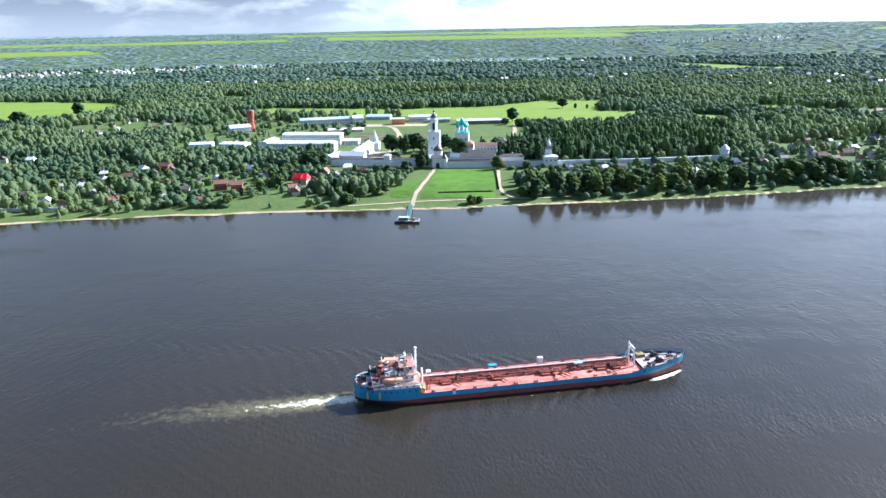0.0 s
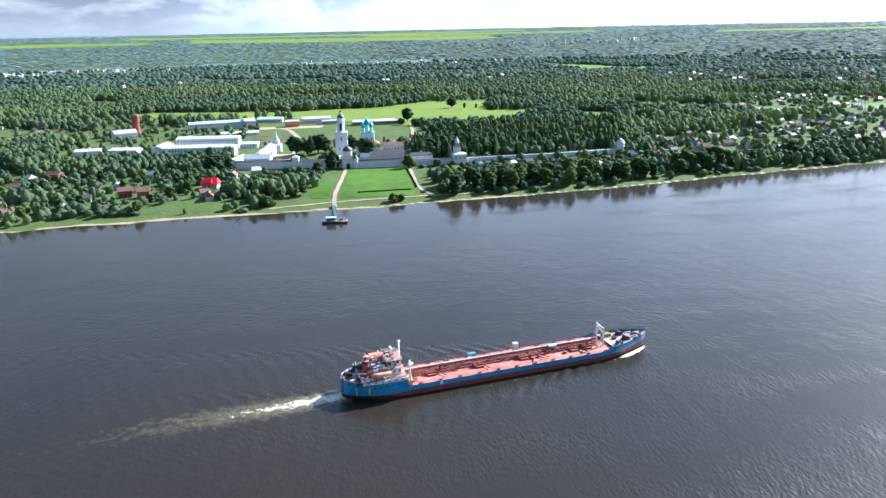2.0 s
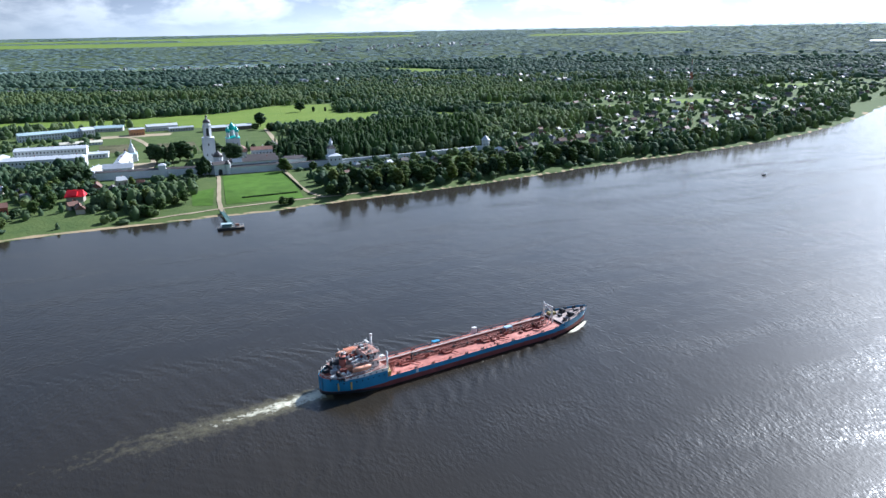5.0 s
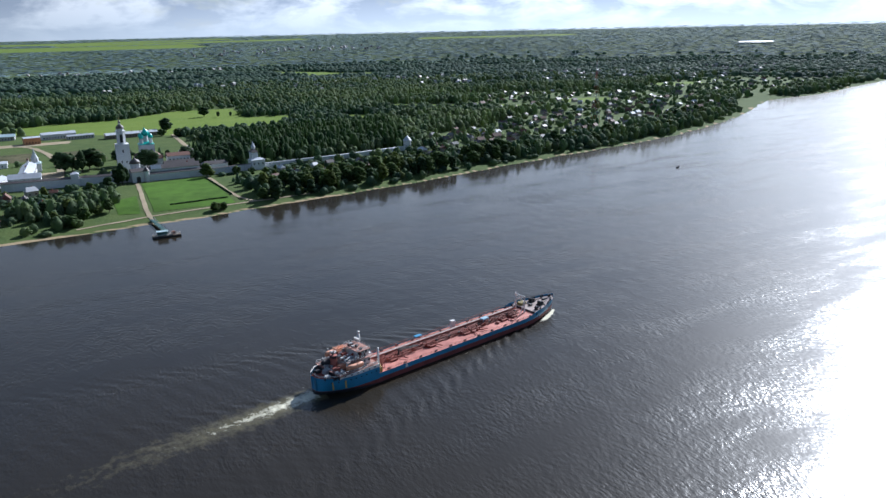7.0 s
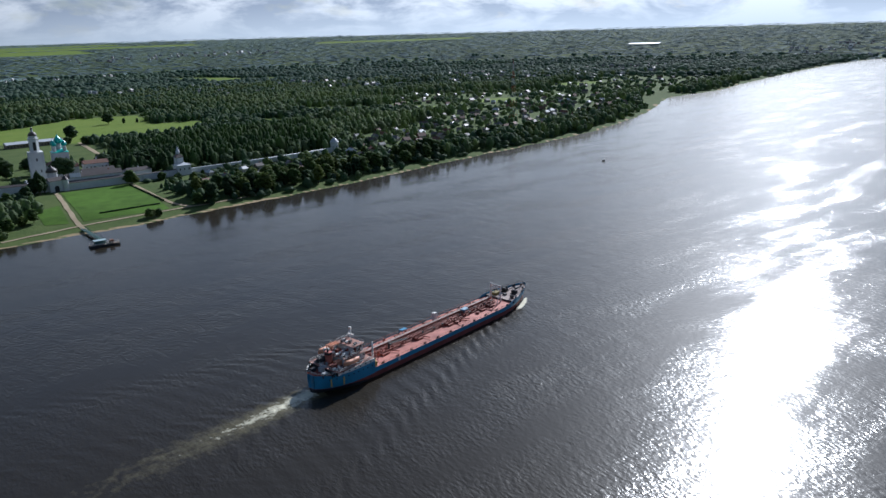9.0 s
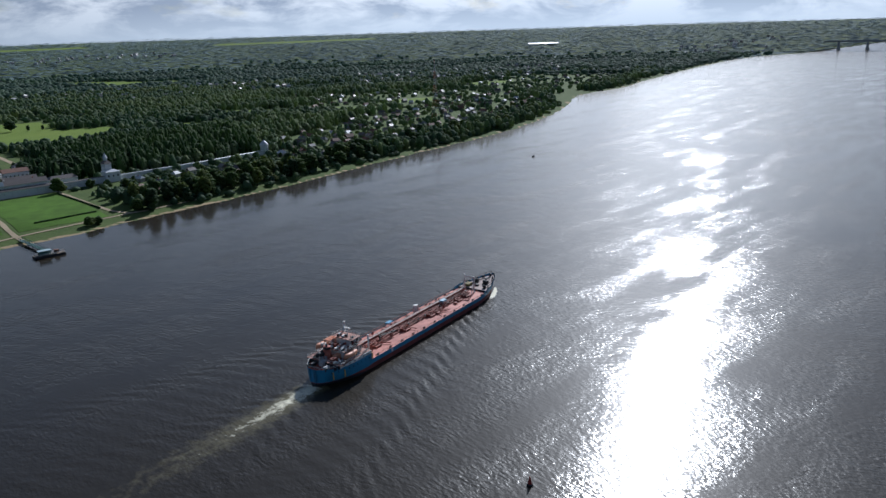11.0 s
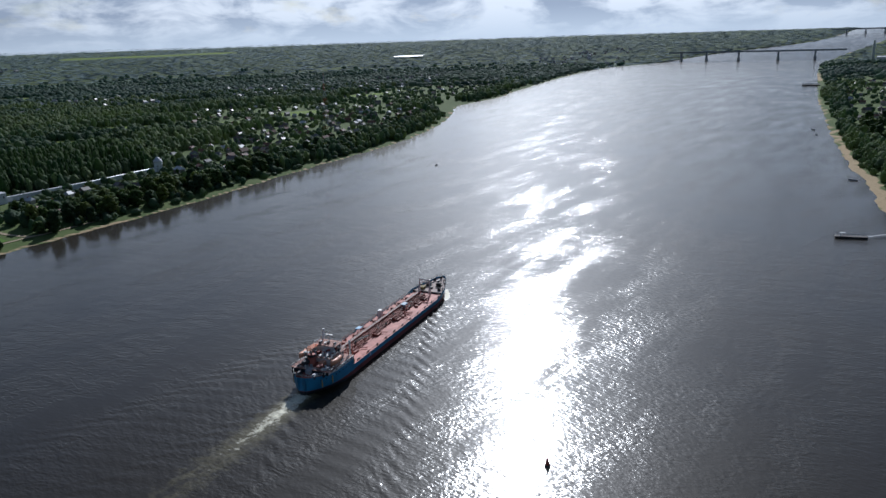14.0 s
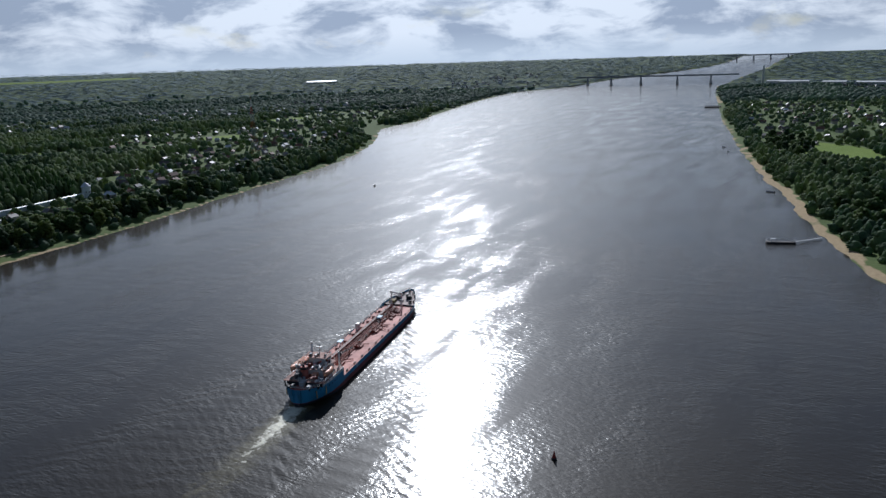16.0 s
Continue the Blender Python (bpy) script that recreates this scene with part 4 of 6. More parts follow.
# deck boxes
part("deck_locker", box(8.8, 10.8, 5.2, 6.8, 3.45, 6.9, 0.08), M_SHIPWHITE, ship, "white deck locker")
part("vent_house", box(-34.3, -32.6, 4.6, 6.2, 3.45, 5.9, 0.08), M_SHIPWHITE, ship, "white vent house")
bm = box(-10.4, -7.0, 5.2, 7.2, 5.2, 5.5, 0.14)
for x in (-10.1, -7.3):
    for y in (5.4, 7.0):
        add_tube(bm, (x, y, 3.4), (x, y, 5.3), 0.1)
part("hatch_canopy", bm, M_BLUE, ship, "blue canopy over a tank hatch")
bm = box(21.5, 25.0, -0.2, 2.0, 5.3, 5.9, 0.15)
for x in (21.8, 24.7):
    for y in (0.0, 1.8):
        add_tube(bm, (x, y, 3.4), (x, y, 5.4), 0.1)
part("manifold_canopy", bm, material("pale_blue_paint", (0.3, 0.45, 0.55), 0.6), ship, "pale blue manifold cover")
# hose boom, stowed along the deck
bm = tube((-24, -0.8, 3.4), (-24, -0.8, 6.4), 0.4, 0.3)
for dy in (-0.35, 0.35):
    for dz in (0, 0.6):
        add_tube(bm, (-24, -0.8 + dy, 6.0 + dz), (-14.5, -1.6 + dy * 0.5, 5.2 + dz * 0.5), 0.09)
for k in range(8):
    x = -24 + k * 1.2
    add_tube(bm, (x, -1.15 - 0.08 * k, 6.0 - 0.1 * k), (x + 0.6, -0.45 - 0.08 * k, 6.5 - 0.1 * k), 0.06)
part("hose_crane", bm, M_BLACK, ship, "dark lattice hose crane")
bm = tube((-35.2, -5.2, 3.4), (-35.2, -5.2, 7.6), 0.14)
for k in range(5):
    for a, b in (((-35.8, -5.6), (-34.4, -4.4)), ((-34.4, -5.6), (-35.8, -4.4))):
        add_tube(bm, (*a, 3.5 + k * 0.9), (*b, 4.4 + k * 0.9), 0.09)
for x in (-35.8, -34.4):
    for y in (-5.6, -4.4):
        add_tube(bm, (x, y, 3.4), (x, y, 8.0), 0.12)
part("ladder_tower", bm, M_DECKDARK, ship, "rusty lattice ladder tower")
bm = add_box(box(-37.8, -36.6, -7.6, -6.4, 3.45, 5.2, 0.1), -38.1, -36.9, -5.6, -4.8, 3.45, 4.6)
part("deck_winch", add_tube(bm, (-37.2, -7.6, 5.2), (-36.6, -5.2, 6.4), 0.25), M_YELLOW, ship, "ochre deck winch")
part("draught_board", box(-26.6, -25.6, -8.42, -8.38, 2.2, 3.5), M_SHIPWHITE, ship, "white draught board")
# posts
part("signal_mast", add_tube(tube((-38.4, 4.2, 6.0), (-38.4, 4.2, 15.6), 0.5, 0.4, sides=12), (-38.4, 4.2, 15.6), (-38.4, 4.2, 16.2), 0.55, 0.55), M_SHIPWHITE, ship, "white tubular mast", True)
part("boom_post", tube((-37.4, -6.2, 3.4), (-37.4, -6.2, 12.6), 0.42, 0.32, sides=12), M_SHIPWHITE, ship, "white boom post", True)
# foremast gantry
for y, top in ((-2.4, 11.0), (2.8, 11.6)):
    post = part("gantry_post", tube((44.2, y, 3.4), (44.2, y, top), 0.38, 0.3), M_SHIPWHITE, ship, "white gantry post")
    part("brace", tube((41.6, y, 3.4), (44.2, y, 8.6), 0.18), M_SHIPWHITE, post)
beam = part("gantry_beam", tube((44.2, -2.7, 10.6), (44.2, 3.1, 10.9), 0.34), M_SHIPWHITE, ship, "white gantry crossbeam")
for y0, y1 in ((-2.4, 2.8), (2.8, -2.4)):
    part("diagonal", tube((44.2, y0, 8.6), (44.2, y1, 10.4), 0.12), M_SHIPWHITE, beam)
# forecastle gear
for y in (-2.6, 2.6):
    bm = add_tube(tube((54.0, y - 1.1, 5.7), (54.0, y + 1.1, 5.7), 0.75, sides=12), (55.2, y - 0.9, 5.5), (55.2, y + 0.9, 5.5), 0.45, sides=10)
    part("windlass", add_box(bm, 52.9, 56.1, y - 1.2, y + 1.2, 4.3, 5.0), M_BLACK, ship, "black anchor windlass")
    part("anchor_chain", tube((56.0, y, 5.1), (60.2, y * 0.55, 5.3), 0.16), M_BLACK, ship)
    part("mooring_winch", add_box(tube((49.2, y * 1.9 - 0.7, 5.2), (49.2, y * 1.9 + 0.7, 5.2), 0.55, sides=12), 48.5, 49.9, y * 1.9 - 0.8, y * 1.9 + 0.8, 4.1, 4.6), M_BLACK, ship)
part("anchor_hawse", box(58.5, 61, -0.5, 0.5, 4.7, 5.7, 0.1), M_BLACK, ship)
part("hatch_coaming", box(50, 51.4, -0.8, 0.8, 4.1, 5.2, 0.1), M_BLACK, ship)
part("store_hatch", box(47.6, 51.0, 2.6, 5.4, 4.1, 5.6, 0.15), M_OLIVE, ship, "olive covered store hatch")
for x, y, z in ((50, -6.4, 4.1), (57, -4.6, 4.5), (57, 4.6, 4.5), (60.5, -2.6, 4.9), (60.5, 2.6, 4.9), (62.8, 0.0, 5.2), (52, 6.7, 4.2)):
    bm = add_tube(tube((x, y, z), (x, y, z + 1.4), 0.3), (x + 0.9, y * 0.92, z), (x + 0.9, y * 0.92, z + 1.4), 0.3)
    part("mooring_bollard", bm, M_BLACK, ship)
pts = [(x + (0.16 * sheer(x) if x > 60 else 0), -half_beam(x, sheer(x)) + 0.15, sheer(x)) for x in (47, 50, 53, 56, 59, 62, 64.5)]
railing(pts, 0.9, M_BLACK, 0.05)
railing([(p[0], -p[1], p[2]) for p in pts], 0.9, M_BLACK, 0.05)

# deckhouse aft, with bridge, boats and funnel
house = part("deckhouse", box(-58.0, -38.8, -7.4, 7.4, 6.0, 7.2, 0.1), M_SHIPWHITE, ship, "white lower deckhouse")
for side in (-1, 1):
    bm = bmesh.new()
    rows = []
    for x in np.linspace(-57.5, -38.5, 12):
        w = half_beam(x, 6.5)
        rows.append([bm.verts.new((x, side * (w + d), z)) for d, z in ((0.05, 6.25), (0.05, 7.3), (-0.35, 7.3), (-0.35, 6.25))])
    for a, b in zip(rows, rows[1:]):
        for k in range(4):
            bm.faces.new((a[k], b[k], b[(k + 1) % 4], a[(k + 1) % 4]))
    bm.faces.new(rows[0])
    bm.faces.new(rows[-1][::-1])
    bmesh.ops.recalc_face_normals(bm, faces=bm.faces)
    strake = part("upper_strake", bm, M_SHIPWHITE, ship, "white strake above the blue stern")
    for x in np.arange(-55.5, -40, 2.9):
        w = half_beam(x, 6.5)
        part("port_light", box(x - 0.4, x + 0.4, side * (w + 0.02) - 0.06, side * (w + 0.02) + 0.06, 6.55, 7.0), M_GLASS, strake)
for x in (-60.5, -55.5):
    for side in (-1, 1):
        w = half_beam(x, 4.0)
        part("rust_streak", box(x - 0.35, x + 0.35, side * w - 0.04, side * w + 0.04, 2.4, 5.2), M_YELLOW, ship, "ochre rust streak down the stern")
part("boat_deck", box(-58.4, -38.4, -8.1, 8.1, 7.2, 7.36), M_WORN, house, "worn red-brown boat deck")
upper = part("upper_house", box(-51.5, -40.4, -5.2, 5.2, 7.36, 10.0, 0.1), M_SHIPWHITE, ship, "white accommodation house")
part("upper_roof", box(-52.4, -39.6, -6.0, 6.0, 10.0, 10.15), M_WORN, upper, "rusty red roof deck")
bridge = part("wheelhouse", box(-46.0, -40.2, -4.2, 4.2, 10.15, 12.5, 0.12), M_SHIPWHITE, ship, "white wheelhouse")
part("bridge_roof", box(-46.5, -39.7, -4.7, 4.7, 12.5, 12.66), M_WORN, bridge, "rusty red wheelhouse roof")
for y in np.arange(-3.6, 3.7, 1.2):
    part("bridge_window", box(-40.22, -40.15, y - 0.5, y + 0.5, 11.3, 12.3), M_GLASS, bridge)
for x in (-45.4, -43.6, -41.8):
    for y in (-4.23, 4.23):
        part("bridge_window", box(x - 0.6, x + 0.6, y - 0.03, y + 0.03, 11.3, 12.3), M_GLASS, bridge)
for x in np.arange(-50.4, -41, 2.3):
    for y in (-5.23, 5.23):
        part("cabin_window", box(x - 0.35, x + 0.35, y - 0.03, y + 0.03, 8.4, 9.2), M_GLASS, upper)
for y in np.arange(-4.2, 4.3, 1.7):
    part("cabin_window", box(-40.42, -40.36, y - 0.35, y + 0.35, 8.4, 9.2), M_GLASS, upper)
for x in np.arange(-61, -40, 2.6):
    for y in (-1, 1):
        part("porthole", tube((x, y * (half_beam(x, 5) - 0.05), 5.0), (x, y * (half_beam(x, 5) + 0.04), 5.0), 0.3, sides=10), M_GLASS, ship)
bm = lathe([(1.6, 7.3), (1.5, 10.0), (1.4, 11.2), (1.45, 11.2), (1.45, 11.8), (1.1, 11.8)], 16, -54.2, 1.2)
funnel = part("funnel", bm, M_DECK, ship, "short salmon-red funnel", True)
part("funnel_band", lathe([(1.52, 10.9), (1.5, 11.7)], 16, -54.2, 1.2), M_BLACK, funnel)
for x, y in ((-54.6, 0.9), (-53.8, 1.6)):
    part("funnel_uptake", tube((x, y, 11.7), (x - 0.3, y, 12.7), 0.29), M_BLACK, funnel)


def lifeboat(x, y, z, mat, length=7.6, label=""):
    """A boat hung in davits, lying fore and aft."""
    bm = bmesh.new()
    n = 11
    rows = []
    for i in range(n):
        t = i / (n - 1) * 2 - 1
        w = 1.25 * max(1 - abs(t) ** 2.6, 0.02) ** 0.8
        lift = 0.35 * t * t
        rows.append([bm.verts.new((x + t * length / 2, y + w * math.cos(a), z + lift + (1.1 if math.sin(a) > 0 else 1.25) * math.sin(a) * (1 if math.sin(a) < 0 else 0.7 * min(w, 1)))) for a in np.linspace(0, 2 * math.pi, 12, endpoint=False)])
    for a, b in zip(rows, rows[1:]):
        for k in range(12):
            bm.faces.new((a[k], b[k], b[(k + 1) % 12], a[(k + 1) % 12]))
    bm.faces.new(rows[0])
    bm.faces.new(rows[-1][::-1])
    bmesh.ops.recalc_face_normals(bm, faces=bm.faces)
    boat = part("lifeboat", bm, mat, ship, label, True)
    for dx in (-length * 0.33, length * 0.33):
        d = tube((x + dx, y * 0.72, 7.3), (x + dx, y * 0.78, z + 1.6), 0.14)
        add_tube(d, (x + dx, y * 0.78, z + 1.6), (x + dx, y * 1.1, z + 1.9), 0.12)
        part("davit", d, M_SHIPWHITE, boat)
    return boat


lifeboat(-49.5, -6.4, 9.0, M_ORANGE, 9.0, "faded orange lifeboat in davits")
lifeboat(-50.0, 6.4, 10.4, M_ORANGE, 9.0, "faded orange lifeboat in davits")
lifeboat(-56.0, 2.6, 9.4, M_BLACK, 7.0, "dark workboat in davits")
bm = box(-52.0, -46.9, 2.0, 4.6, 12.6, 12.8)
for k in range(6):
    add_box(bm, -51.8 + k * 0.95, -51.5 + k * 0.95, 2.0, 4.6, 12.8, 13.0)
for x in (-51.7, -47.2):
    for y in (2.2, 4.4):
        add_tube(bm, (x, y, 10.1), (x, y, 12.7), 0.1)
part("awning_frame", bm, M_ORANGE, ship, "slatted awning over the upper deck")
bm = tube((-43.5, -1.0, 12.8), (-43.5, -1.0, 17.4), 0.16, 0.08)
add_tube(bm, (-43.5, -2.4, 15.6), (-43.5, 0.4, 15.6), 0.07)
part("radar_mast", add_box(bm, -43.9, -43.1, -2.4, 0.4, 16.0, 16.25), M_SHIPWHITE, ship, "white radar mast")
for x, y, z, s in ((-56.5, -3.4, 7.4, 1.5), (-55.6, -6.2, 7.4, 0.9), (-49, 1.0, 10.2, 1.2), (-48.6, -3.0, 10.2, 1.0), (-58.8, 0, 6.2, 1.6), (-61.0, 3.0, 6.0, 1.1), (-61.2, -3.4, 6.0, 1.2), (-53, -2.4, 7.4, 1.6)):
    part("deck_box", box(x - s, x + s, y - s * 0.6, y + s * 0.6, z, z + s, 0.08), (M_BLACK, M_ORANGE, M_DECKDARK, M_GREYPAINT)[int(abs(x * 7 + y)) % 4], ship)
for x, y in ((-63, -4.2), (-63, 4.2), (-60.2, -6.4), (-60.2, 6.4)):
    part("mooring_bollard", add_tube(tube((x, y, 5.9), (x, y, 7.0), 0.3), (x + 0.9, y, 5.9), (x + 0.9, y, 7.0), 0.3), M_BLACK, ship)
railing([(-58.2, -7.9, 7.36), (-39, -7.9, 7.36)])
railing([(-58.2, 7.9, 7.36), (-39, 7.9, 7.36)])
railing([(-58.2, -7.9, 7.36), (-58.2, 7.9, 7.36)])
railing([(-52.2, -5.8, 10.15), (-39.8, -5.8, 10.15)])
railing([(-52.2, 5.8, 10.15), (-39.8, 5.8, 10.15)])
railing([(-46.3, -4.5, 12.66), (-39.9, -4.5, 12.66), (-39.9, 4.5, 12.66), (-46.3, 4.5, 12.66)])
pts = [(x, -half_beam(x, 7) + 0.15, sheer(x)) for x in (-64.6, -62.5, -60, -57)]
railing([(p[0], -p[1], p[2]) for p in pts[::-1]] + pts, 0.9, M_SHIPWHITE)
part("stern_frame", box(-58.6, -58.3, -7.6, 7.6, 6.0, 7.2), M_BLACK, ship)

# more clutter on the after decks: vents, rafts, ladders, stanchions
for k in range(54):
    x, y = g.uniform(-57.6, -41), g.uniform(-6.6, 6.6)
    z = 12.66 if (x > -45.8 and abs(y) < 4) else 10.15 if (x > -46.6 and abs(y) < 5.6) else 10.15 if (x > -52 and abs(y) < 5.6) else 7.36
    h = g.uniform(0.6, 1.6)
    if k % 3 == 0:
        bm = tube((x, y, z), (x, y, z + h), 0.28, 0.24)
        part("ventilator", add_tube(bm, (x, y, z + h), (x + 0.5, y, z + h + 0.3), 0.4, 0.45), M_DECKDARK if k % 2 else M_SHIPWHITE, ship)
    elif k % 3 == 1:
        part("life_raft", tube((x - 0.7, y, z + 0.5), (x + 0.7, y, z + 0.5), 0.42, sides=12), M_SHIPWHITE if k % 2 else M_BLACK, ship)
    else:
        part("deck_chest", box(x - 0.8, x + 0.8, y - 0.4, y + 0.4, z, z + h * 0.8, 0.06), (M_DECKDARK, M_BLACK, M_GREYPAINT)[k % 3], ship)
for y in (-6.9, 6.9):
    bm = bmesh.new()
    for dx in (-0.5, 0.5):
        add_tube(bm, (-39.2 + dx * 0.1, y + dx, 7.3), (-36.4 + dx * 0.1, y + dx, 3.5), 0.08)
    for k in range(8):
        add_tube(bm, (-39.0 + 0.35 * k, y - 0.5, 7.1 - 0.47 * k), (-39.0 + 0.35 * k, y + 0.5, 7.1 - 0.47 * k), 0.05)
    part("deck_ladder", bm, M_SHIPWHITE, ship)
for k in range(22):
    x, y = g.uniform(-30, 40), g.choice((g.uniform(-2.2, 1.8), g.uniform(-3.4, -0.5), g.uniform(3.8, 6.4)))
    bm = tube((x, y, 3.4), (x, y, 3.4 + g.uniform(0.8, 1.7)), 0.2)
    add_tube(bm, (x - 0.5, y, 4.4), (x + 0.5, y, 4.4), 0.22, 0.22)
    part("valve_stand", bm, M_DECKDARK, ship)
# the after body is short and full
for ob in ship.children_recursive:
    if ob.data and ob.data.name not in done_meshes:
        done_meshes.add(ob.data.name)
        for v in ob.data.vertices:
            if v.co.x < -38.5:
                v.co.x = -38.5 + (v.co.x + 38.5) * 0.84

# ---------------------------------------------------------------- meadow and paths


def level(x, y):
    return float(land(np.array([x], float), np.array([y], float))[0])


def drape(name, quad, nx, ny, mat, lift, label, category, kind="structure"):
    """A sheet between four corners, laid on the ground."""
    a, b, c, d = [np.array(p, float) for p in quad]
    s, t = np.meshgrid(np.linspace(0, 1, nx + 1), np.linspace(0, 1, ny + 1))
    p = ((1 - s) * (1 - t))[..., None] * a + (s * (1 - t))[..., None] * b + (s * t)[..., None] * c + ((1 - s) * t)[..., None] * d
    z = land(p[..., 0], p[..., 1]) + lift
    i = np.arange((nx + 1) * (ny + 1)).reshape(ny + 1, nx + 1)
    faces = np.stack([i[:-1, :-1], i[:-1, 1:], i[1:, 1:], i[1:, :-1]], -1).reshape(-1, 4)
    me = mesh_of(name, np.concatenate([p, z[..., None]], -1).reshape(-1, 3), faces, mat, True)
    return tagged(new(name, me), label, category, kind=kind)


def strip(name, line, width, mat, lift, label, category):
    """A path along a line, laid on the ground."""
    line = smoothed(line, 2)
    vs = []
    for k, p in enumerate(line):
        d = line[min(k + 1, len(line) - 1)] - line[max(k - 1, 0)]
        n = np.array([-d[1], d[0]]) / np.hypot(*d)
        for side in (-1, 1):
            q = p + n * side * width / 2 * (1 + 0.15 * math.sin(k * 1.7 + side))
            vs.append((*q, level(*q) + lift))
    me = mesh_of(name, vs, [(2 * k, 2 * k + 1, 2 * k + 3, 2 * k + 2) for k in range(len(line) - 1)], mat, True)
    return tagged(new(name, me), label, category, kind="structure")


drape("lawn", [(-17, 579), (41, 577), (49, 688), (-3, 690)], 24, 40, M_GRASS, 0.2, "bright mown meadow before the monastery wall", "meadow")
drape("lawn", [(-40, 584), (-26, 580), (-17, 640), (-36, 628)], 12, 16, M_GRASS, 0.2, "bright mown meadow beside the path", "meadow")
strip("path", [(-6, 694), (-9, 668), (-16, 620), (-21, 585), (-22, 566), (-22, 557)], 3.2, M_PATH, 0.3, "pale sandy path down to the landing stage", "path")
strip("path", [(51, 690), (50, 660), (46, 610), (48, 588), (56, 574)], 3.0, M_PATH, 0.3, "pale sandy path along the meadow", "path")
strip("path", [(-70, 562), (-40, 567), (-22, 570), (10, 571), (48, 575), (70, 573), (110, 577)], 2.4, M_PATH, 0.32, "pale sandy track along the bank", "path")
strip("path", [(-58, 745), (-52, 800), (-47, 870), (-50, 940), (-62, 1008), (-90, 1020)], 6.0, M_PATH, 0.3, "pale drive through the precinct to the farm", "drive")
strip("path", [(70, 742), (72, 800), (84, 880), (92, 960), (98, 1010)], 5.0, M_PATH, 0.3, "pale track along the precinct to the fields", "track")
strip("path", [(-236, 700), (-226, 740), (-212, 790), (-206, 812)], 3.5, M_PATH, 0.5, "pale lane up from the gardens", "lane")
drape("yard", [(-100, 738), (-58, 735), (-54, 800), (-92, 806)], 10, 14, M_PATH, 0.15, "worn sandy yard between white ranges", "yard")
drape("yard", [(-110, 1012), (-20, 1006), (-14, 1030), (-110, 1036)], 14, 6, M_PATH, 0.15, "worn sandy farmyard", "yard")
M_PLOT = material("vegetable_beds", (0.06, 0.075, 0.03), 0.95, vary=0.35, scale=0.5, second=(0.15, 0.13, 0.075), bump=0.15, bump_scale=1.2, spec=0.1)
for quad in ([(-38, 860), (-2, 856), (0, 930), (-40, 936)], [(-160, 900), (-112, 898), (-112, 930), (-160, 934)], [(-100, 890), (-62, 888), (-64, 950), (-100, 952)]):
    drape("vegetable_plot", quad, 10, 14, M_PLOT, 0.18, "dug vegetable plot behind the monastery", "garden plot")
hedge_v, hedge_f, hedge_of = scatter(np.array([(x, 592 + 0.03 * x) for x in np.arange(-2, 40, 1.3)] + [(45.5 + 0.035 * (y - 610), y) for y in np.arange(600, 684, 1.5)]), np.full(33 + 56, 1.8), np.full(33 + 56, 1.3), np.array([level(x, 592 + 0.03 * x) for x in np.arange(-2, 40, 1.3)] + [level(45.5, y) for y in np.arange(600, 684, 1.5)]), KIND_MID)
tagged(new("hedge", tri_mesh("hedge", hedge_v, hedge_f, M_LEAF_DARK)), "low dark clipped hedge edging the meadow", "hedge", kind="stuff")

# ---------------------------------------------------------------- the monastery


def windows_row(parent, xs, y, z, w, h, out=-0.06, depth=0.25):
    for x in xs:
        part("window", box(x - w / 2, x + w / 2, y + min(out, 0), y + max(out, 0) + depth, z, z + h), M_GLASS, parent)


def building(name, x, y, turn, lx, ly, h, roof, rh, label, wall=M_WHITE, rows=1, hip=0.0, step=3.2, category="building"):
    """A walled block with rows of windows on its long sides and a pitched roof."""
    t = thing(name, x, y, level(x, y) - 0.4, turn, label, category)
    w = part("wall", box(-lx / 2, lx / 2, -ly / 2, ly / 2, 0, h), wall, t)
    part("cornice", box(-lx / 2 - 0.25, lx / 2 + 0.25, -ly / 2 - 0.25, ly / 2 + 0.25, h - 0.5, h - 0.1), wall, t)
    part("roof", gable(-lx / 2, lx / 2, -ly / 2, ly / 2, h - 0.1, rh, 0.5, hip), roof, t)
    for k in range(rows):
        z = 1.6 + k * (h - 1.2) / rows
        windows_row(w, np.arange(-lx / 2 + 2, lx / 2 - 1.5, step), -ly / 2, z, 1.2, min(1.8, (h - 1.2) / rows - 1.3))
    n = max(int(lx / 18), 1)
    for k in range(n):
        cx = -lx / 2 + (k + 0.5) * lx / n + 1.3
        part("chimney", box(cx - 0.45, cx + 0.45, 0.6, 1.5, h + rh * 0.4, h + rh + 0.9), M_BRICK if k % 2 else wall, t)
    return t


def onion(r, z, h, x=0.0, y=0.0):
    prof = [(0.72, 0), (0.92, 0.12), (1.0, 0.27), (0.95, 0.42), (0.74, 0.58), (0.42, 0.72), (0.2, 0.84), (0.07, 0.95), (0.03, 1.0)]
    return lathe([(r * a, z + h * b) for a, b in prof], 18, x, y)


def cross(x, y, z, s=1.0):
    bm = box(x - 0.12 * s, x + 0.12 * s, y - 0.12 * s, y + 0.12 * s, z, z + 3.4 * s)
    add_box(bm, x - 0.9 * s, x + 0.9 * s, y - 0.1 * s, y + 0.1 * s, z + 1.9 * s, z + 2.15 * s)
    return bm


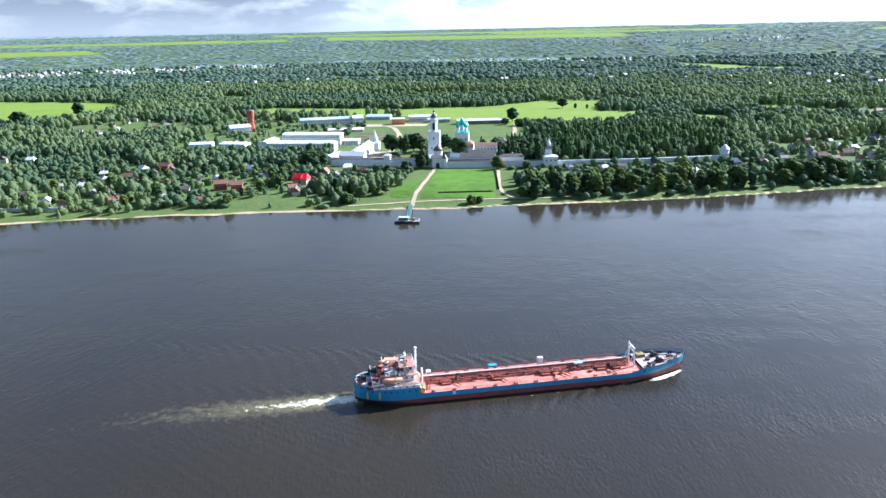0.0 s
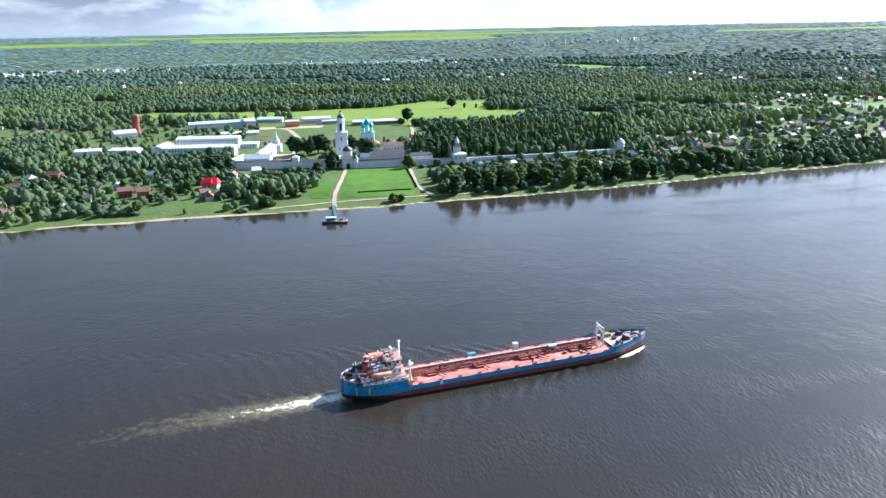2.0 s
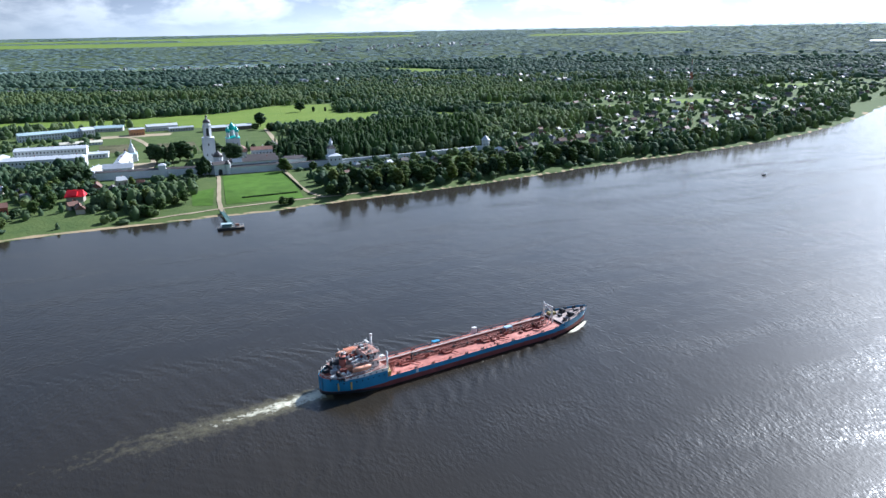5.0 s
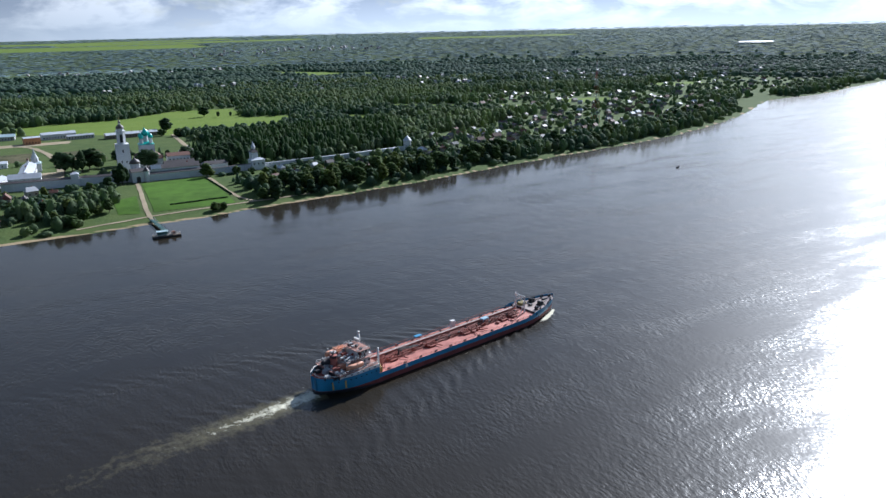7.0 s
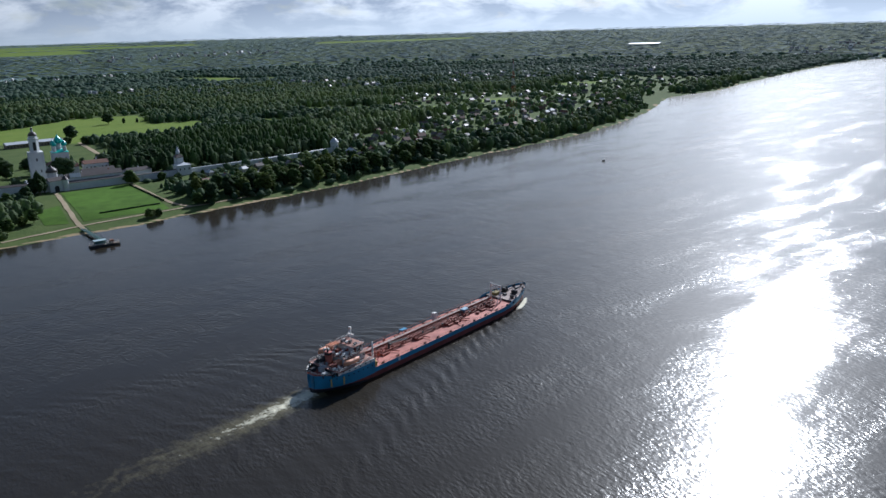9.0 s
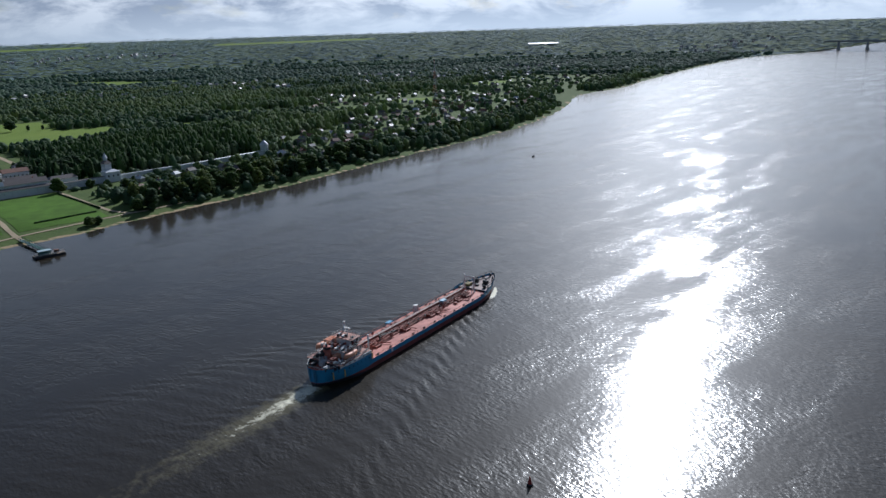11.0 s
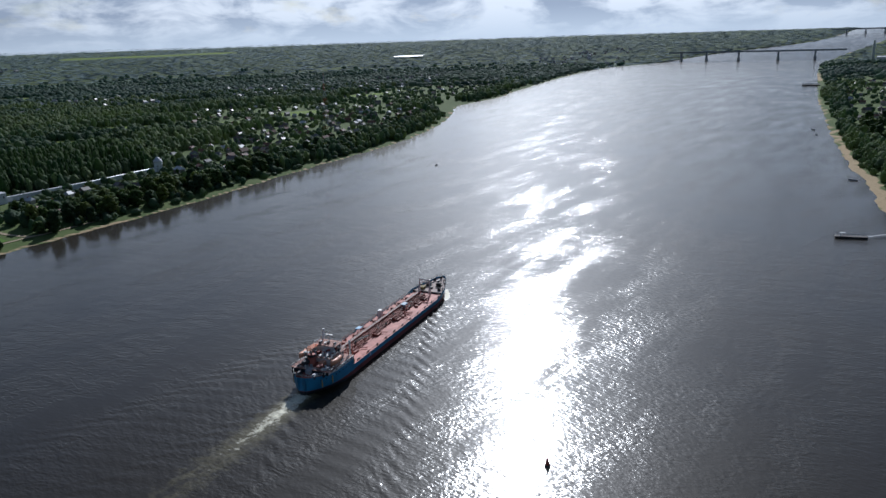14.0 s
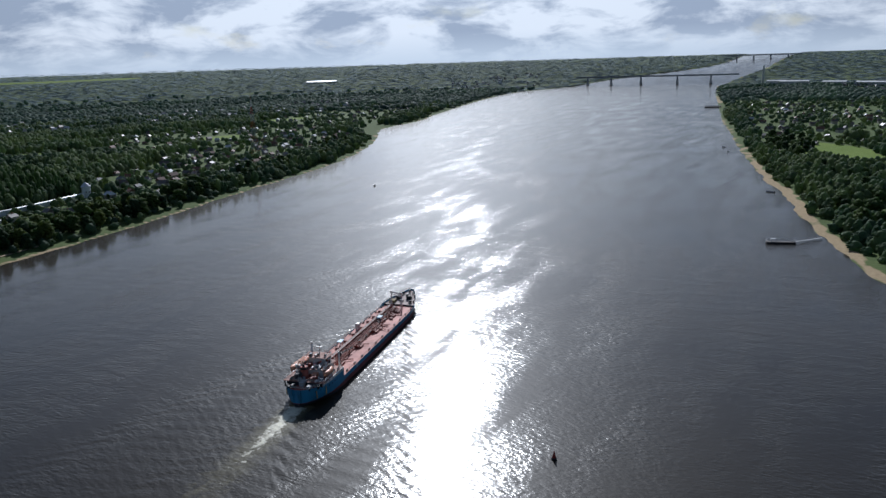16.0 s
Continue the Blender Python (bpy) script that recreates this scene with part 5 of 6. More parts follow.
def arch(w, h, y0, y1, x=0.0, z=0.0):
    """A solid round-headed panel; black ones stand for the shade in openings."""
    bm = bmesh.new()
    pts = [(x - w / 2, z), (x + w / 2, z)] + [(x + w / 2 * math.cos(a), z + h - w / 2 + w / 2 * math.sin(a)) for a in np.linspace(0, math.pi, 9)]
    f = bm.faces.new([bm.verts.new((p[0], y0, p[1])) for p in pts])
    r = bmesh.ops.extrude_face_region(bm, geom=[f])
    for v in r["geom"]:
        if isinstance(v, bmesh.types.BMVert):
            v.co.y = y1
    bmesh.ops.recalc_face_normals(bm, faces=bm.faces)
    return bm


# bell tower
bz = level(-6, 741)
tower = thing("bell_tower", -6, 741, bz - 0.3, -6, "tall white tiered bell tower with dark cupola", "bell tower")
body = part("lower_tier", box(-6.6, 6.6, -6.6, 6.6, 0, 27.5), M_WHITE, tower)
for z in (9.0, 18.0, 27.5):
    part("cornice", box(-7.0, 7.0, -7.0, 7.0, z - 0.5, z + 0.3), M_WHITE, tower)
for sx in (-6.6, 6.6):
    for sy in (-6.6, 6.6):
        part("pilaster", box(sx - 0.6, sx + 0.6, sy - 0.6, sy + 0.6, 0, 27), M_WHITE, tower)
mid = part("belfry_tier", lathe([(5.0, 27.5), (5.0, 38.0), (5.5, 38.2), (5.5, 38.9), (4.4, 39.2), (4.2, 41.0)], 8, turn=math.pi / 8), M_WHITE, tower)
# black arch panels on each face stand for shade inside the tower's openings
for a in range(4):
    m = Matrix.Rotation(a * math.pi / 2, 4, "Z")
    for bm, mat in ((arch(3.0, 7.0, -4.75, -4.4, 0, 29.2), M_BLACK), (arch(1.4, 2.6, -6.75, -6.4, 0, 20.6), M_BLACK), (arch(1.2, 2.2, -6.75, -6.4, -2.6, 11.5), M_BLACK), (arch(1.2, 2.2, -6.75, -6.4, 2.6, 11.5), M_BLACK)):
        bmesh.ops.transform(bm, matrix=m, verts=bm.verts)
        part("arched_opening", bm, mat, tower)
part("cupola", lathe([(4.5, 40.9), (4.4, 41.6), (3.6, 42.8), (2.2, 43.8), (1.3, 44.2)], 16), M_ROOF_DARK, tower, "dark metal cupola", True)
part("lantern", lathe([(1.1, 44.1), (1.1, 45.6), (1.4, 45.7)], 10), M_WHITE, tower)
part("small_dome", onion(1.3, 45.7, 2.4), M_ROOF_DARK, tower, "", True)
part("cross", cross(0, 0, 48.0, 0.6), M_GOLD, tower)
tower.scale = (0.78, 0.78, 1.02)

# cathedral
cz = level(22, 782)
cath = thing("cathedral", 22, 782, cz - 0.3, -6, "white cathedral with five green domes and rusty gallery roofs", "church")
nave = part("nave", box(-8.5, 8.5, -8.5, 8.5, 0, 19.5), M_WHITE, cath)
part("gallery", box(-14.5, 14.5, -14.0, 13.0, 0, 9.0), M_WHITE, cath)
part("gallery_roof", gable(-14.5, 14.5, -14.0, 13.0, 9.0, 4.2, 0.6, 8.0), M_ROOF_RUST, cath, "rusty red gallery roof")
part("nave_roof", gable(-8.5, 8.5, -8.5, 8.5, 19.5, 2.6, 0.5, 7.0), M_DOME, cath)
part("porch", box(9.0, 15.0, -22.0, -14.0, 0, 8.0), M_WHITE, cath)
part("porch_roof", gable(9.0, 15.0, -22.0, -14.0, 8.0, 2.6, 0.5), M_ROOF_RUST, cath)
for k in range(5):
    part("kokoshnik", arch(3.0, 2.6, -8.75, -8.4, -6.8 + k * 3.4, 17.2), M_WHITE, nave)
for x, y, r, z in ((0, 0, 3.5, 19.5), (-5.2, -5.2, 2.3, 19.5), (5.2, -5.2, 2.3, 19.5), (-5.2, 5.2, 2.3, 19.5), (5.2, 5.2, 2.3, 19.5)):
    k = 7.0 if r > 3 else 5.2
    part("drum", lathe([(r * 0.8, z), (r * 0.8, z + k)], 14, x, y), M_WHITE, cath)
    part("dome", onion(r * 1.22, z + k, r * 2.1, x, y), M_DOME, cath, "green onion dome", True)
    part("cross", cross(x, y, z + k + r * 2.05, 0.7), M_GOLD, cath)
for x in (-10, -5, 0, 5, 10):
    part("window", arch(1.3, 3.0, -14.15, -13.8, x, 4.0), M_GLASS, cath)
for x in (-5, 0, 5):
    part("window", arch(1.1, 3.4, -8.72, -8.4, x, 12.2), M_GLASS, nave)

cath.scale = (0.78, 0.78, 1.08)

# gate with its chapel, wall, corner towers
gz0 = level(-4, 699)
gate = thing("gatehouse", -3.5, 702, gz0 - 0.3, 4, "white gatehouse with arched entrance and dark cupola", "gate")
part("gate_block", box(-5, 5, -3.5, 4.5, 0, 9.0), M_WHITE, gate)
# the entrance is a black panel in place of shade under the arch
part("gate_arch", arch(3.4, 5.2, -3.65, -3.3, 0, 0), M_BLACK, gate, "black panel standing for shade in the arched gateway")
part("gate_roof", gable(-5, 5, -3.5, 4.5, 9.0, 2.4, 0.5), M_ROOF_DARK, gate)
part("chapel", lathe([(4.0, 8.5), (4.0, 14.0), (4.4, 14.2), (4.4, 14.6)], 8, 1.5, 9.0), M_WHITE, gate)
part("chapel_base", box(-2.6, 5.6, 5.0, 13.0, 0, 9.0), M_WHITE, gate)
part("chapel_cupola", lathe([(4.5, 14.6), (4.0, 16.4), (2.4, 18.0), (0.8, 18.8), (0.5, 20.0)], 16, 1.5, 9.0), M_ROOF_DARK, gate, "dark rounded cupola", True)
turret = thing("gate_turret", 3.4, 698.4, gz0 - 0.3, 0, "small round white turret with dark cap", "tower")
part("shaft", lathe([(2.4, 0), (2.4, 8.5), (2.7, 8.6), (2.7, 9.2)], 14), M_WHITE, turret)
part("cap", lathe([(2.8, 9.2), (1.4, 11.4), (0.2, 13.0)], 14), M_ROOF_DARK, turret)


def wall_run(a, b, h, thick=1.6, coping=M_ROOF_DARK, roofed=True, label="long white monastery wall with dark coping", rows=True):
    """A stretch of the precinct wall with its coping and shallow buttresses."""
    ax, ay, bx, by = *a, *b
    length, turn = math.hypot(bx - ax, by - ay), math.degrees(math.atan2(by - ay, bx - ax))
    w = thing("wall_precinct", ax, ay, min(level(*a), level(*b)) - 0.5, turn, label, "wall", kind="structure")
    part("masonry", box(0, length, -thick / 2, thick / 2, 0, h), M_WHITE, w)
    part("coping", gable(0, length, -thick / 2, thick / 2 + (3.2 if roofed else 0), h, 1.3 if roofed else 0.5, 0.25), coping, w)
    for k in range(int(length / 6)):
        part("buttress", box(3 + k * 6 - 0.4, 3 + k * 6 + 0.4, -thick / 2 - 0.35, -thick / 2, 0, h - 0.8), M_WHITE, w)
    return w


wall_run((-104, 722), (-52, 714), 7.0)
wall_run((-48, 713.4), (-8.5, 704), 7.0)
wall_run((5.8, 698.2), (49, 695.5), 6.2)
wall_run((49, 695.5), (94, 699), 5.8, roofed=False)
wall_run((106, 701), (180, 702), 4.6, 1.2, M_ROOF_GREY, False, "low white precinct wall with pale metal coping")
wall_run((180, 702), (261, 711), 4.6, 1.2, M_ROOF_GREY, False, "low white precinct wall with pale metal coping")
low_tower = thing("wall_turret", -50, 714, level(-50, 714) - 0.4, -8, "square white wall turret", "tower")
part("shaft", box(-3, 3, -3, 3, 0, 10.5), M_WHITE, low_tower)
part("cap", gable(-3, 3, -3, 3, 10.5, 1.6, 0.4, 2.8), M_ROOF_WHITE, low_tower)
corner = thing("corner_tower", 100, 700, level(100, 700) - 0.4, 0, "tiered white corner tower with dark steep roofs", "tower")
part("base", box(-6.2, 6.2, -5, 5, 0, 9.0), M_WHITE, corner)
part("base_roof", gable(-6.2, 6.2, -5, 5, 9.0, 1.6, 0.4, 4.0), M_ROOF_WHITE, corner)
part("second_tier", box(-4.0, 1.6, 0, 7.5, 6, 15.5), M_WHITE, corner)
part("second_roof", gable(-4.0, 1.6, 0, 7.5, 15.5, 4.0, 0.5, 2.7), M_ROOF_DARK, corner)
part("third_tier", lathe([(1.7, 16), (1.7, 20.0), (2.1, 20.2)], 8, -1.2, 3.8), M_WHITE, corner)
part("spire", lathe([(2.2, 20.2), (0.9, 22.6), (0.15, 25.0)], 8, -1.2, 3.8), M_ROOF_GREY, corner)
for x in (-4, 0, 4):
    part("window", arch(1.0, 1.8, -5.15, -4.8, x, 5.0), M_GLASS, corner)
round_tower = thing("round_tower", 264, 712, level(264, 712) - 0.4, 0, "round white end tower of the wall", "tower")
part("shaft", lathe([(4.0, 0), (3.9, 9.2), (4.3, 9.5), (4.3, 10.6)], 18), M_WHITE, round_tower)
part("cap", lathe([(4.5, 10.6), (2.2, 13.2), (0.3, 14.8)], 18), M_ROOF_WHITE, round_tower)
for a in (-2.3, -1.57, -0.8):
    part("loophole", box(4.05 * math.cos(a) - 0.25, 4.05 * math.cos(a) + 0.25, 4.05 * math.sin(a) - 0.15, 4.05 * math.sin(a) + 0.15, 5, 6.4), M_GLASS, round_tower)

refectory = building("refectory", 27.5, 704.5, -3.5, 42, 9, 9.6, M_ROOF_DARK, 3.0, "long white range with dark roof behind the wall", rows=2, step=2.6)
part("gable_front", gable(-19, -11, -4.8, 0, 9.7, 3.0, 0.2), M_WHITE, refectory)
building("wing", 66, 716, -2, 22, 9, 7.0, M_ROOF_DARK, 2.4, "white wing with dark roof behind the wall", hip=3)
building("abbots_house", 46, 765, -6, 20, 12, 10.5, M_ROOF_RUST, 2.6, "white house with rusty roof in the precinct", rows=2)
building("cell_block", 40, 738, -4, 26, 8, 7.5, M_ROOF_DARK, 2.6, "white cell block with dark roof")
building("side_chapel", 63, 800, -8, 12, 12, 9.0, M_ROOF_DARK, 3.4, "white chapel with dark rounded roof", hip=5, category="church")
building("lodge", -14, 722, 4, 12, 8, 6.5, M_ROOF_WHITE, 2.4, "white lodge with pale roof beside the bell tower")
building("long_range", -80, 778, 82, 62, 11, 8.5, M_ROOF_WHITE, 2.8, "long white range with pale pinkish roof", rows=2)
building("hospice", -85, 738, -8, 24, 12, 8.0, M_ROOF_GREY, 3.4, "white hospice with grey gabled roof", rows=2)
building("workshop", -105, 752, 70, 26, 9, 6.0, M_ROOF_WHITE, 2.0, "white workshop with pale roof")
tent = thing("tent_church", -70, 822, level(-72, 828) - 0.3, -5, "white church with tall pale metal tent spire", "church")
part("nave", box(-7, 7, -9, 9, 0, 9.5), M_WHITE, tent)
part("nave_roof", gable(-7, 7, -9, 9, 9.5, 3.0, 0.4, 5), M_ROOF_TEAL, tent)
part("octagon", lathe([(4.8, 9), (4.8, 15.5), (5.2, 15.7)], 8), M_WHITE, tent)
part("spire", lathe([(4.4, 15.7), (0.8, 23.5), (0.7, 24.8), (1.0, 25.3), (0.6, 26.2), (0.1, 27.5)], 8), material("pale_spire", (0.55, 0.58, 0.57), 0.5, vary=0.12), tent, "pale metal tent spire")
part("small_drum", lathe([(1.3, 9), (1.3, 14.5)], 10, -8.5, -8), M_WHITE, tent)
part("small_dome", onion(1.7, 14.5, 3.2, -8.5, -8), M_ROOF_RUST, tent, "", True)

tent.scale = (0.68, 0.68, 0.78)

# outlying buildings
building("school", -148, 822, -8, 74, 15, 9.5, M_ROOF_WHITE, 2.4, "long white two-storey school with pale roof", rows=2, hip=4)
building("school_wing", -143, 866, -8, 66, 14, 12.5, M_ROOF_WHITE, 2.2, "long white back wing with pale roof", rows=3, hip=1)
building("school_link", -188, 844, 82, 34, 12, 9.0, M_ROOF_WHITE, 2.0, "white linking wing with pale roof", rows=2)
building("boiler_house", -102, 866, -6, 22, 14, 5.0, M_ROOF_WHITE, 1.4, "low white boiler house with pale roof")
building("farm_block", -146, 1046, 12, 84, 16, 8.0, M_ROOF_TEAL, 2.4, "long white farm block with blue-grey roof", rows=2)
building("farm_gable", -112, 1050, 12, 14, 22, 9.0, M_ROOF_WHITE, 2.6, "white gabled end block of the farm", rows=2)
building("greenhouse", -118, 968, 4, 44, 11, 3.4, material("cream_roof", (0.62, 0.58, 0.45), 0.6, vary=0.12, scale=0.3), 1.8, "long low greenhouse with cream roof", category="greenhouse")
building("cattle_shed", -86, 1096, -8, 34, 16, 5.0, M_ROOF_TEAL, 2.6, "low shed with blue-grey roof", wall=M_CONCRETE, category="shed")
building("brick_barn", -56, 1032, 4, 17, 14, 8.0, M_ROOF_WHITE, 1.0, "orange brick barn with flat pale roof", wall=material("orange_brick", (0.5, 0.24, 0.12), 0.85), category="barn")
building("store", -24, 1068, 4, 38, 13, 6.5, M_ROOF_WHITE, 2.2, "white store with pale roof", category="shed")
building("garage_row", -2, 1048, 4, 30, 10, 4.5, M_ROOF_GREY, 1.4, "low garage row with grey roof", wall=M_CONCRETE, category="garage")
building("long_stable", 52, 1022, 2, 60, 13, 5.0, M_ROOF_WHITE, 2.2, "long low stable with pale roof", wall=M_PLANK, category="stable")
building("hall", -252, 972, 30, 26, 14, 8.0, M_ROOF_WHITE, 3.4, "white hall with pale gabled roof")
building("villa", -222, 830, -14, 30, 14, 9.0, M_ROOF_WHITE, 2.0, "white two-storey villa among trees", rows=2, hip=3)
building("villa", -262, 846, 4, 24, 12, 7.0, M_ROOF_WHITE, 2.0, "white house with pale roof among trees")
wt = thing("water_tower", -240, 985, level(-244, 990), 0, "round red brick water tower", "water tower")
part("shaft", lathe([(4.4, 0), (3.9, 17.5), (4.6, 18.2), (4.8, 25.5), (4.9, 26.2)], 20), M_BRICK, wt)
part("cap", lathe([(5.0, 26.2), (4.6, 26.8), (0.4, 28.0)], 20), M_ROOF_DARK, wt)
red = thing("red_roofed_house", -118, 640, level(-118, 640), -12, "house with steep bright red metal roof", "house")
part("wall", box(-6, 6, -4.5, 4.5, 0, 4.2), M_HOUSE, red)
part("roof", gable(-6.4, 6.4, -5, 5, 4.1, 4.6, 0.6, 1.5), M_ROOF_RED, red, "bright red metal roof")
part("dormer", gable(-2, 2, -6.5, 0, 5.4, 3.0, 0.2), M_ROOF_RED, red)
part("window", box(-1, 1, -4.56, -4.4, 1.2, 2.8), M_GLASS, red)
for x, y, t2, l2 in ((-181, 622, 14, 10), (-166, 616, 8, 9), (-258, 716, -20, 11)):
    b = thing("brick_house", x, y, level(x, y), t2, "dark red brick house under construction by the gardens", "house")
    part("wall", box(-l2 / 2, l2 / 2, -4, 4, 0, 5.4), M_BRICK, b)
    part("roof", gable(-l2 / 2, l2 / 2, -4, 4, 5.3, 2.8, 0.5), M_ROOF_RUST, b)
    for k in (-1, 0, 1):
        part("window", box(k * 2.8 - 0.7, k * 2.8 + 0.7, -4.06, -3.9, 1.5, 3.2), M_GLASS, b)
for a, b in (((-335, 563), (-285, 561)), ((-285, 561), (-293, 600))):
    length = math.hypot(b[0] - a[0], b[1] - a[1])
    w = thing("garden_wall", *a, level(*a) - 0.3, math.degrees(math.atan2(b[1] - a[1], b[0] - a[0])), "low pale garden wall by the water", "wall")
    part("masonry", box(0, length, -0.3, 0.3, 0, 2.4), M_CONCRETE, w)
    part("coping", box(0, length, -0.45, 0.45, 2.4, 2.6), M_ROOF_WHITE, w)

# ---------------------------------------------------------------- landing stages, boats, buoy
M_TEAL = material("green_rail_paint", (0.05, 0.12, 0.11), 0.6, vary=0.2)
pontoon = thing("landing_stage", -24, 512, 0, -5, "dark floating landing stage with small cabin", "landing stage")
bm = box(-8.6, 8.6, -2.8, 2.8, -0.6, 1.2, 0.4)
part("float", bm, M_BLACK, pontoon, "dark steel float")
part("deck", box(-8.3, 8.3, -2.6, 2.6, 1.2, 1.3), M_PLANK, pontoon)
part("cabin", box(-5.5, 0.6, -1.6, 1.6, 1.3, 3.8, 0.1), M_TEAL, pontoon)
part("cabin_roof", box(-6.0, 1.1, -2.1, 2.1, 3.8, 4.0), M_ROOF_TEAL, pontoon)
part("wheelhouse", box(3.0, 5.4, -1.2, 1.2, 1.3, 3.2), M_ROOF_RUST, pontoon)
railing([(-8.2, -2.5, 1.3), (8.2, -2.5, 1.3), (8.2, 2.5, 1.3), (-8.2, 2.5, 1.3)], 1.0, M_SHIPWHITE, 0.06, pontoon)
gang = thing("gangway_bridge", -23, 515.5, 0, 0, "green railed gangway from the landing stage to the bank", "gangway")
part("walk", box(-1.3, 1.3, 0, 44, 1.5, 1.75), M_TEAL, gang)
for x in (-1.3, 1.3):
    bm = bmesh.new()
    for k in range(12):
        add_tube(bm, (x, k * 4.0, 1.7), (x, k * 4.0, 3.2), 0.09, sides=5)
        if k < 11:
            add_tube(bm, (x, k * 4.0, 1.7), (x, k * 4.0 + 4.0, 3.2), 0.07, sides=5)
    part("side_truss", add_tube(bm, (x, 0, 3.2), (x, 44, 3.2), 0.1, sides=5), M_TEAL, gang)
for y in (14, 28):
    part("pile", add_tube(tube((-1.1, y, -2), (-1.1, y, 1.6), 0.22), (1.1, y, -2), (1.1, y, 1.6), 0.22), M_BLACK, gang)

pier = thing("floating_pier", 278, 111, 0, -76, "dark floating pier with low railings", "pier")
part("float", box(-8.6, 8.6, -2.2, 2.2, -0.6, 1.1, 0.3), M_BLACK, pier)
part("deck", box(-8.4, 8.4, -2.0, 2.0, 1.1, 1.25), M_ROOF_DARK, pier)
railing([(-8.2, -1.9, 1.25), (8.2, -1.9, 1.25), (8.2, 1.9, 1.25), (-8.2, 1.9, 1.25), (-8.2, -1.9, 1.25)], 1.1, M_GREYPAINT, 0.08, pier)
part("bench_shelter", add_box(box(-6, -3, -1.2, 1.2, 2.9, 3.05), -6, -5.8, -1.2, 1.2, 1.25, 2.9), M_GREYPAINT, pier)
pg = thing("pier_gangway", 281, 102.5, 0, -42, "narrow steel gangway to the sandy bank", "gangway")
part("walk", box(0, 22, -0.7, 0.7, 0.9, 1.05), M_GREYPAINT, pg)
part("handrail", add_tube(tube((0, -0.65, 2.0), (22, -0.65, 2.0), 0.06), (0, 0.65, 2.0), (22, 0.65, 2.0), 0.06), M_GREYPAINT, pg)
pier_far = copy_thing(pier, pose(1560, 308, 0, 0, 0, -80) @ Matrix.Scale(2.0, 4))


def rowboat(x, y, turn, length, mat, label):
    t = thing("motor_boat", x, y, 0, turn, label, "boat")
    bm = bmesh.new()
    rows = []
    for k in range(9):
        u = k / 8
        w = length * 0.17 * (1 - u ** 3) ** 0.8 + 0.02
        rows.append([bm.verts.new((length * (u - 0.5), s * w * f, z)) for s, f, z in ((1, 1, 0.75 + 0.25 * u), (1, 0.7, -0.1), (-1, 0.7, -0.1), (-1, 1, 0.75 + 0.25 * u))])
    for a, b in zip(rows, rows[1:]):
        for k in range(3):
            bm.faces.new((a[k], b[k], b[k + 1], a[k + 1]))
    bm.faces.new(rows[0])
    bmesh.ops.recalc_face_normals(bm, faces=bm.faces)
    part("hull", bm, mat, t)
    part("thwart", add_box(box(-0.3, 0.1, -length * 0.13, length * 0.13, 0.4, 0.5), -length * 0.36, -length * 0.3, -0.4, 0.4, 0.4, 0.9), M_PLANK, t)
    part("cabin", box(length * 0.02, length * 0.22, -length * 0.09, length * 0.09, 0.3, 1.25, 0.08), M_GREYPAINT, t)
    return t


rowboat(412, 485, 20, 6.0, M_BLACK, "small dark motor boat out on the river")
for x, y, t2 in ((801, 202, 40), (754, 192, 20), (470, 128, 75), (1330, 285, 10)):
    rowboat(x, y, t2, 7.0, M_GREYPAINT, "small boat moored off the sandy bank")
buoy = thing("river_buoy", -33, 159, 0, 0, "dark red conical river buoy", "buoy")
buoy.scale = (0.75, 0.75, 0.75)
part("float", lathe([(0.3, -0.6), (1.15, -0.2), (1.2, 0.5), (0.9, 0.8)], 14), M_BLACK, buoy)
part("cone", lathe([(0.85, 0.8), (0.5, 2.2), (0.25, 3.2), (0.3, 3.4), (0.1, 3.6)], 12), material("buoy_red_paint", (0.3, 0.03, 0.02), 0.5), buoy, "faded red cone")

# ---------------------------------------------------------------- bridge and radio mast


def bridge_at(name, a, b, high, piers, deck, label):
    """A girder bridge between two banks."""
    ax, ay, bx, by = *a, *b
    base = float(far_rise(ax, ay))
    t = thing(name, ax, ay, base, math.degrees(math.atan2(by - ay, bx - ax)), label, "bridge")
    length = math.hypot(bx - ax, by - ay)
    part("girder", box(0, length, -deck, deck, high - 4.2, high), M_CONCRETE, t)
    part("parapet", add_box(box(0, length, -deck - 0.4, -deck, high - 0.6, high + 1.6), 0, length, deck, deck + 0.4, high - 0.6, high + 1.6), M_GREYPAINT, t)
    for u in piers:
        part("pier", add_box(box(u - 3, u + 3, -deck, deck, -6, high - 4), u - 5, u + 5, -deck - 1, deck + 1, -6, 4), M_CONCRETE, t)
    return t


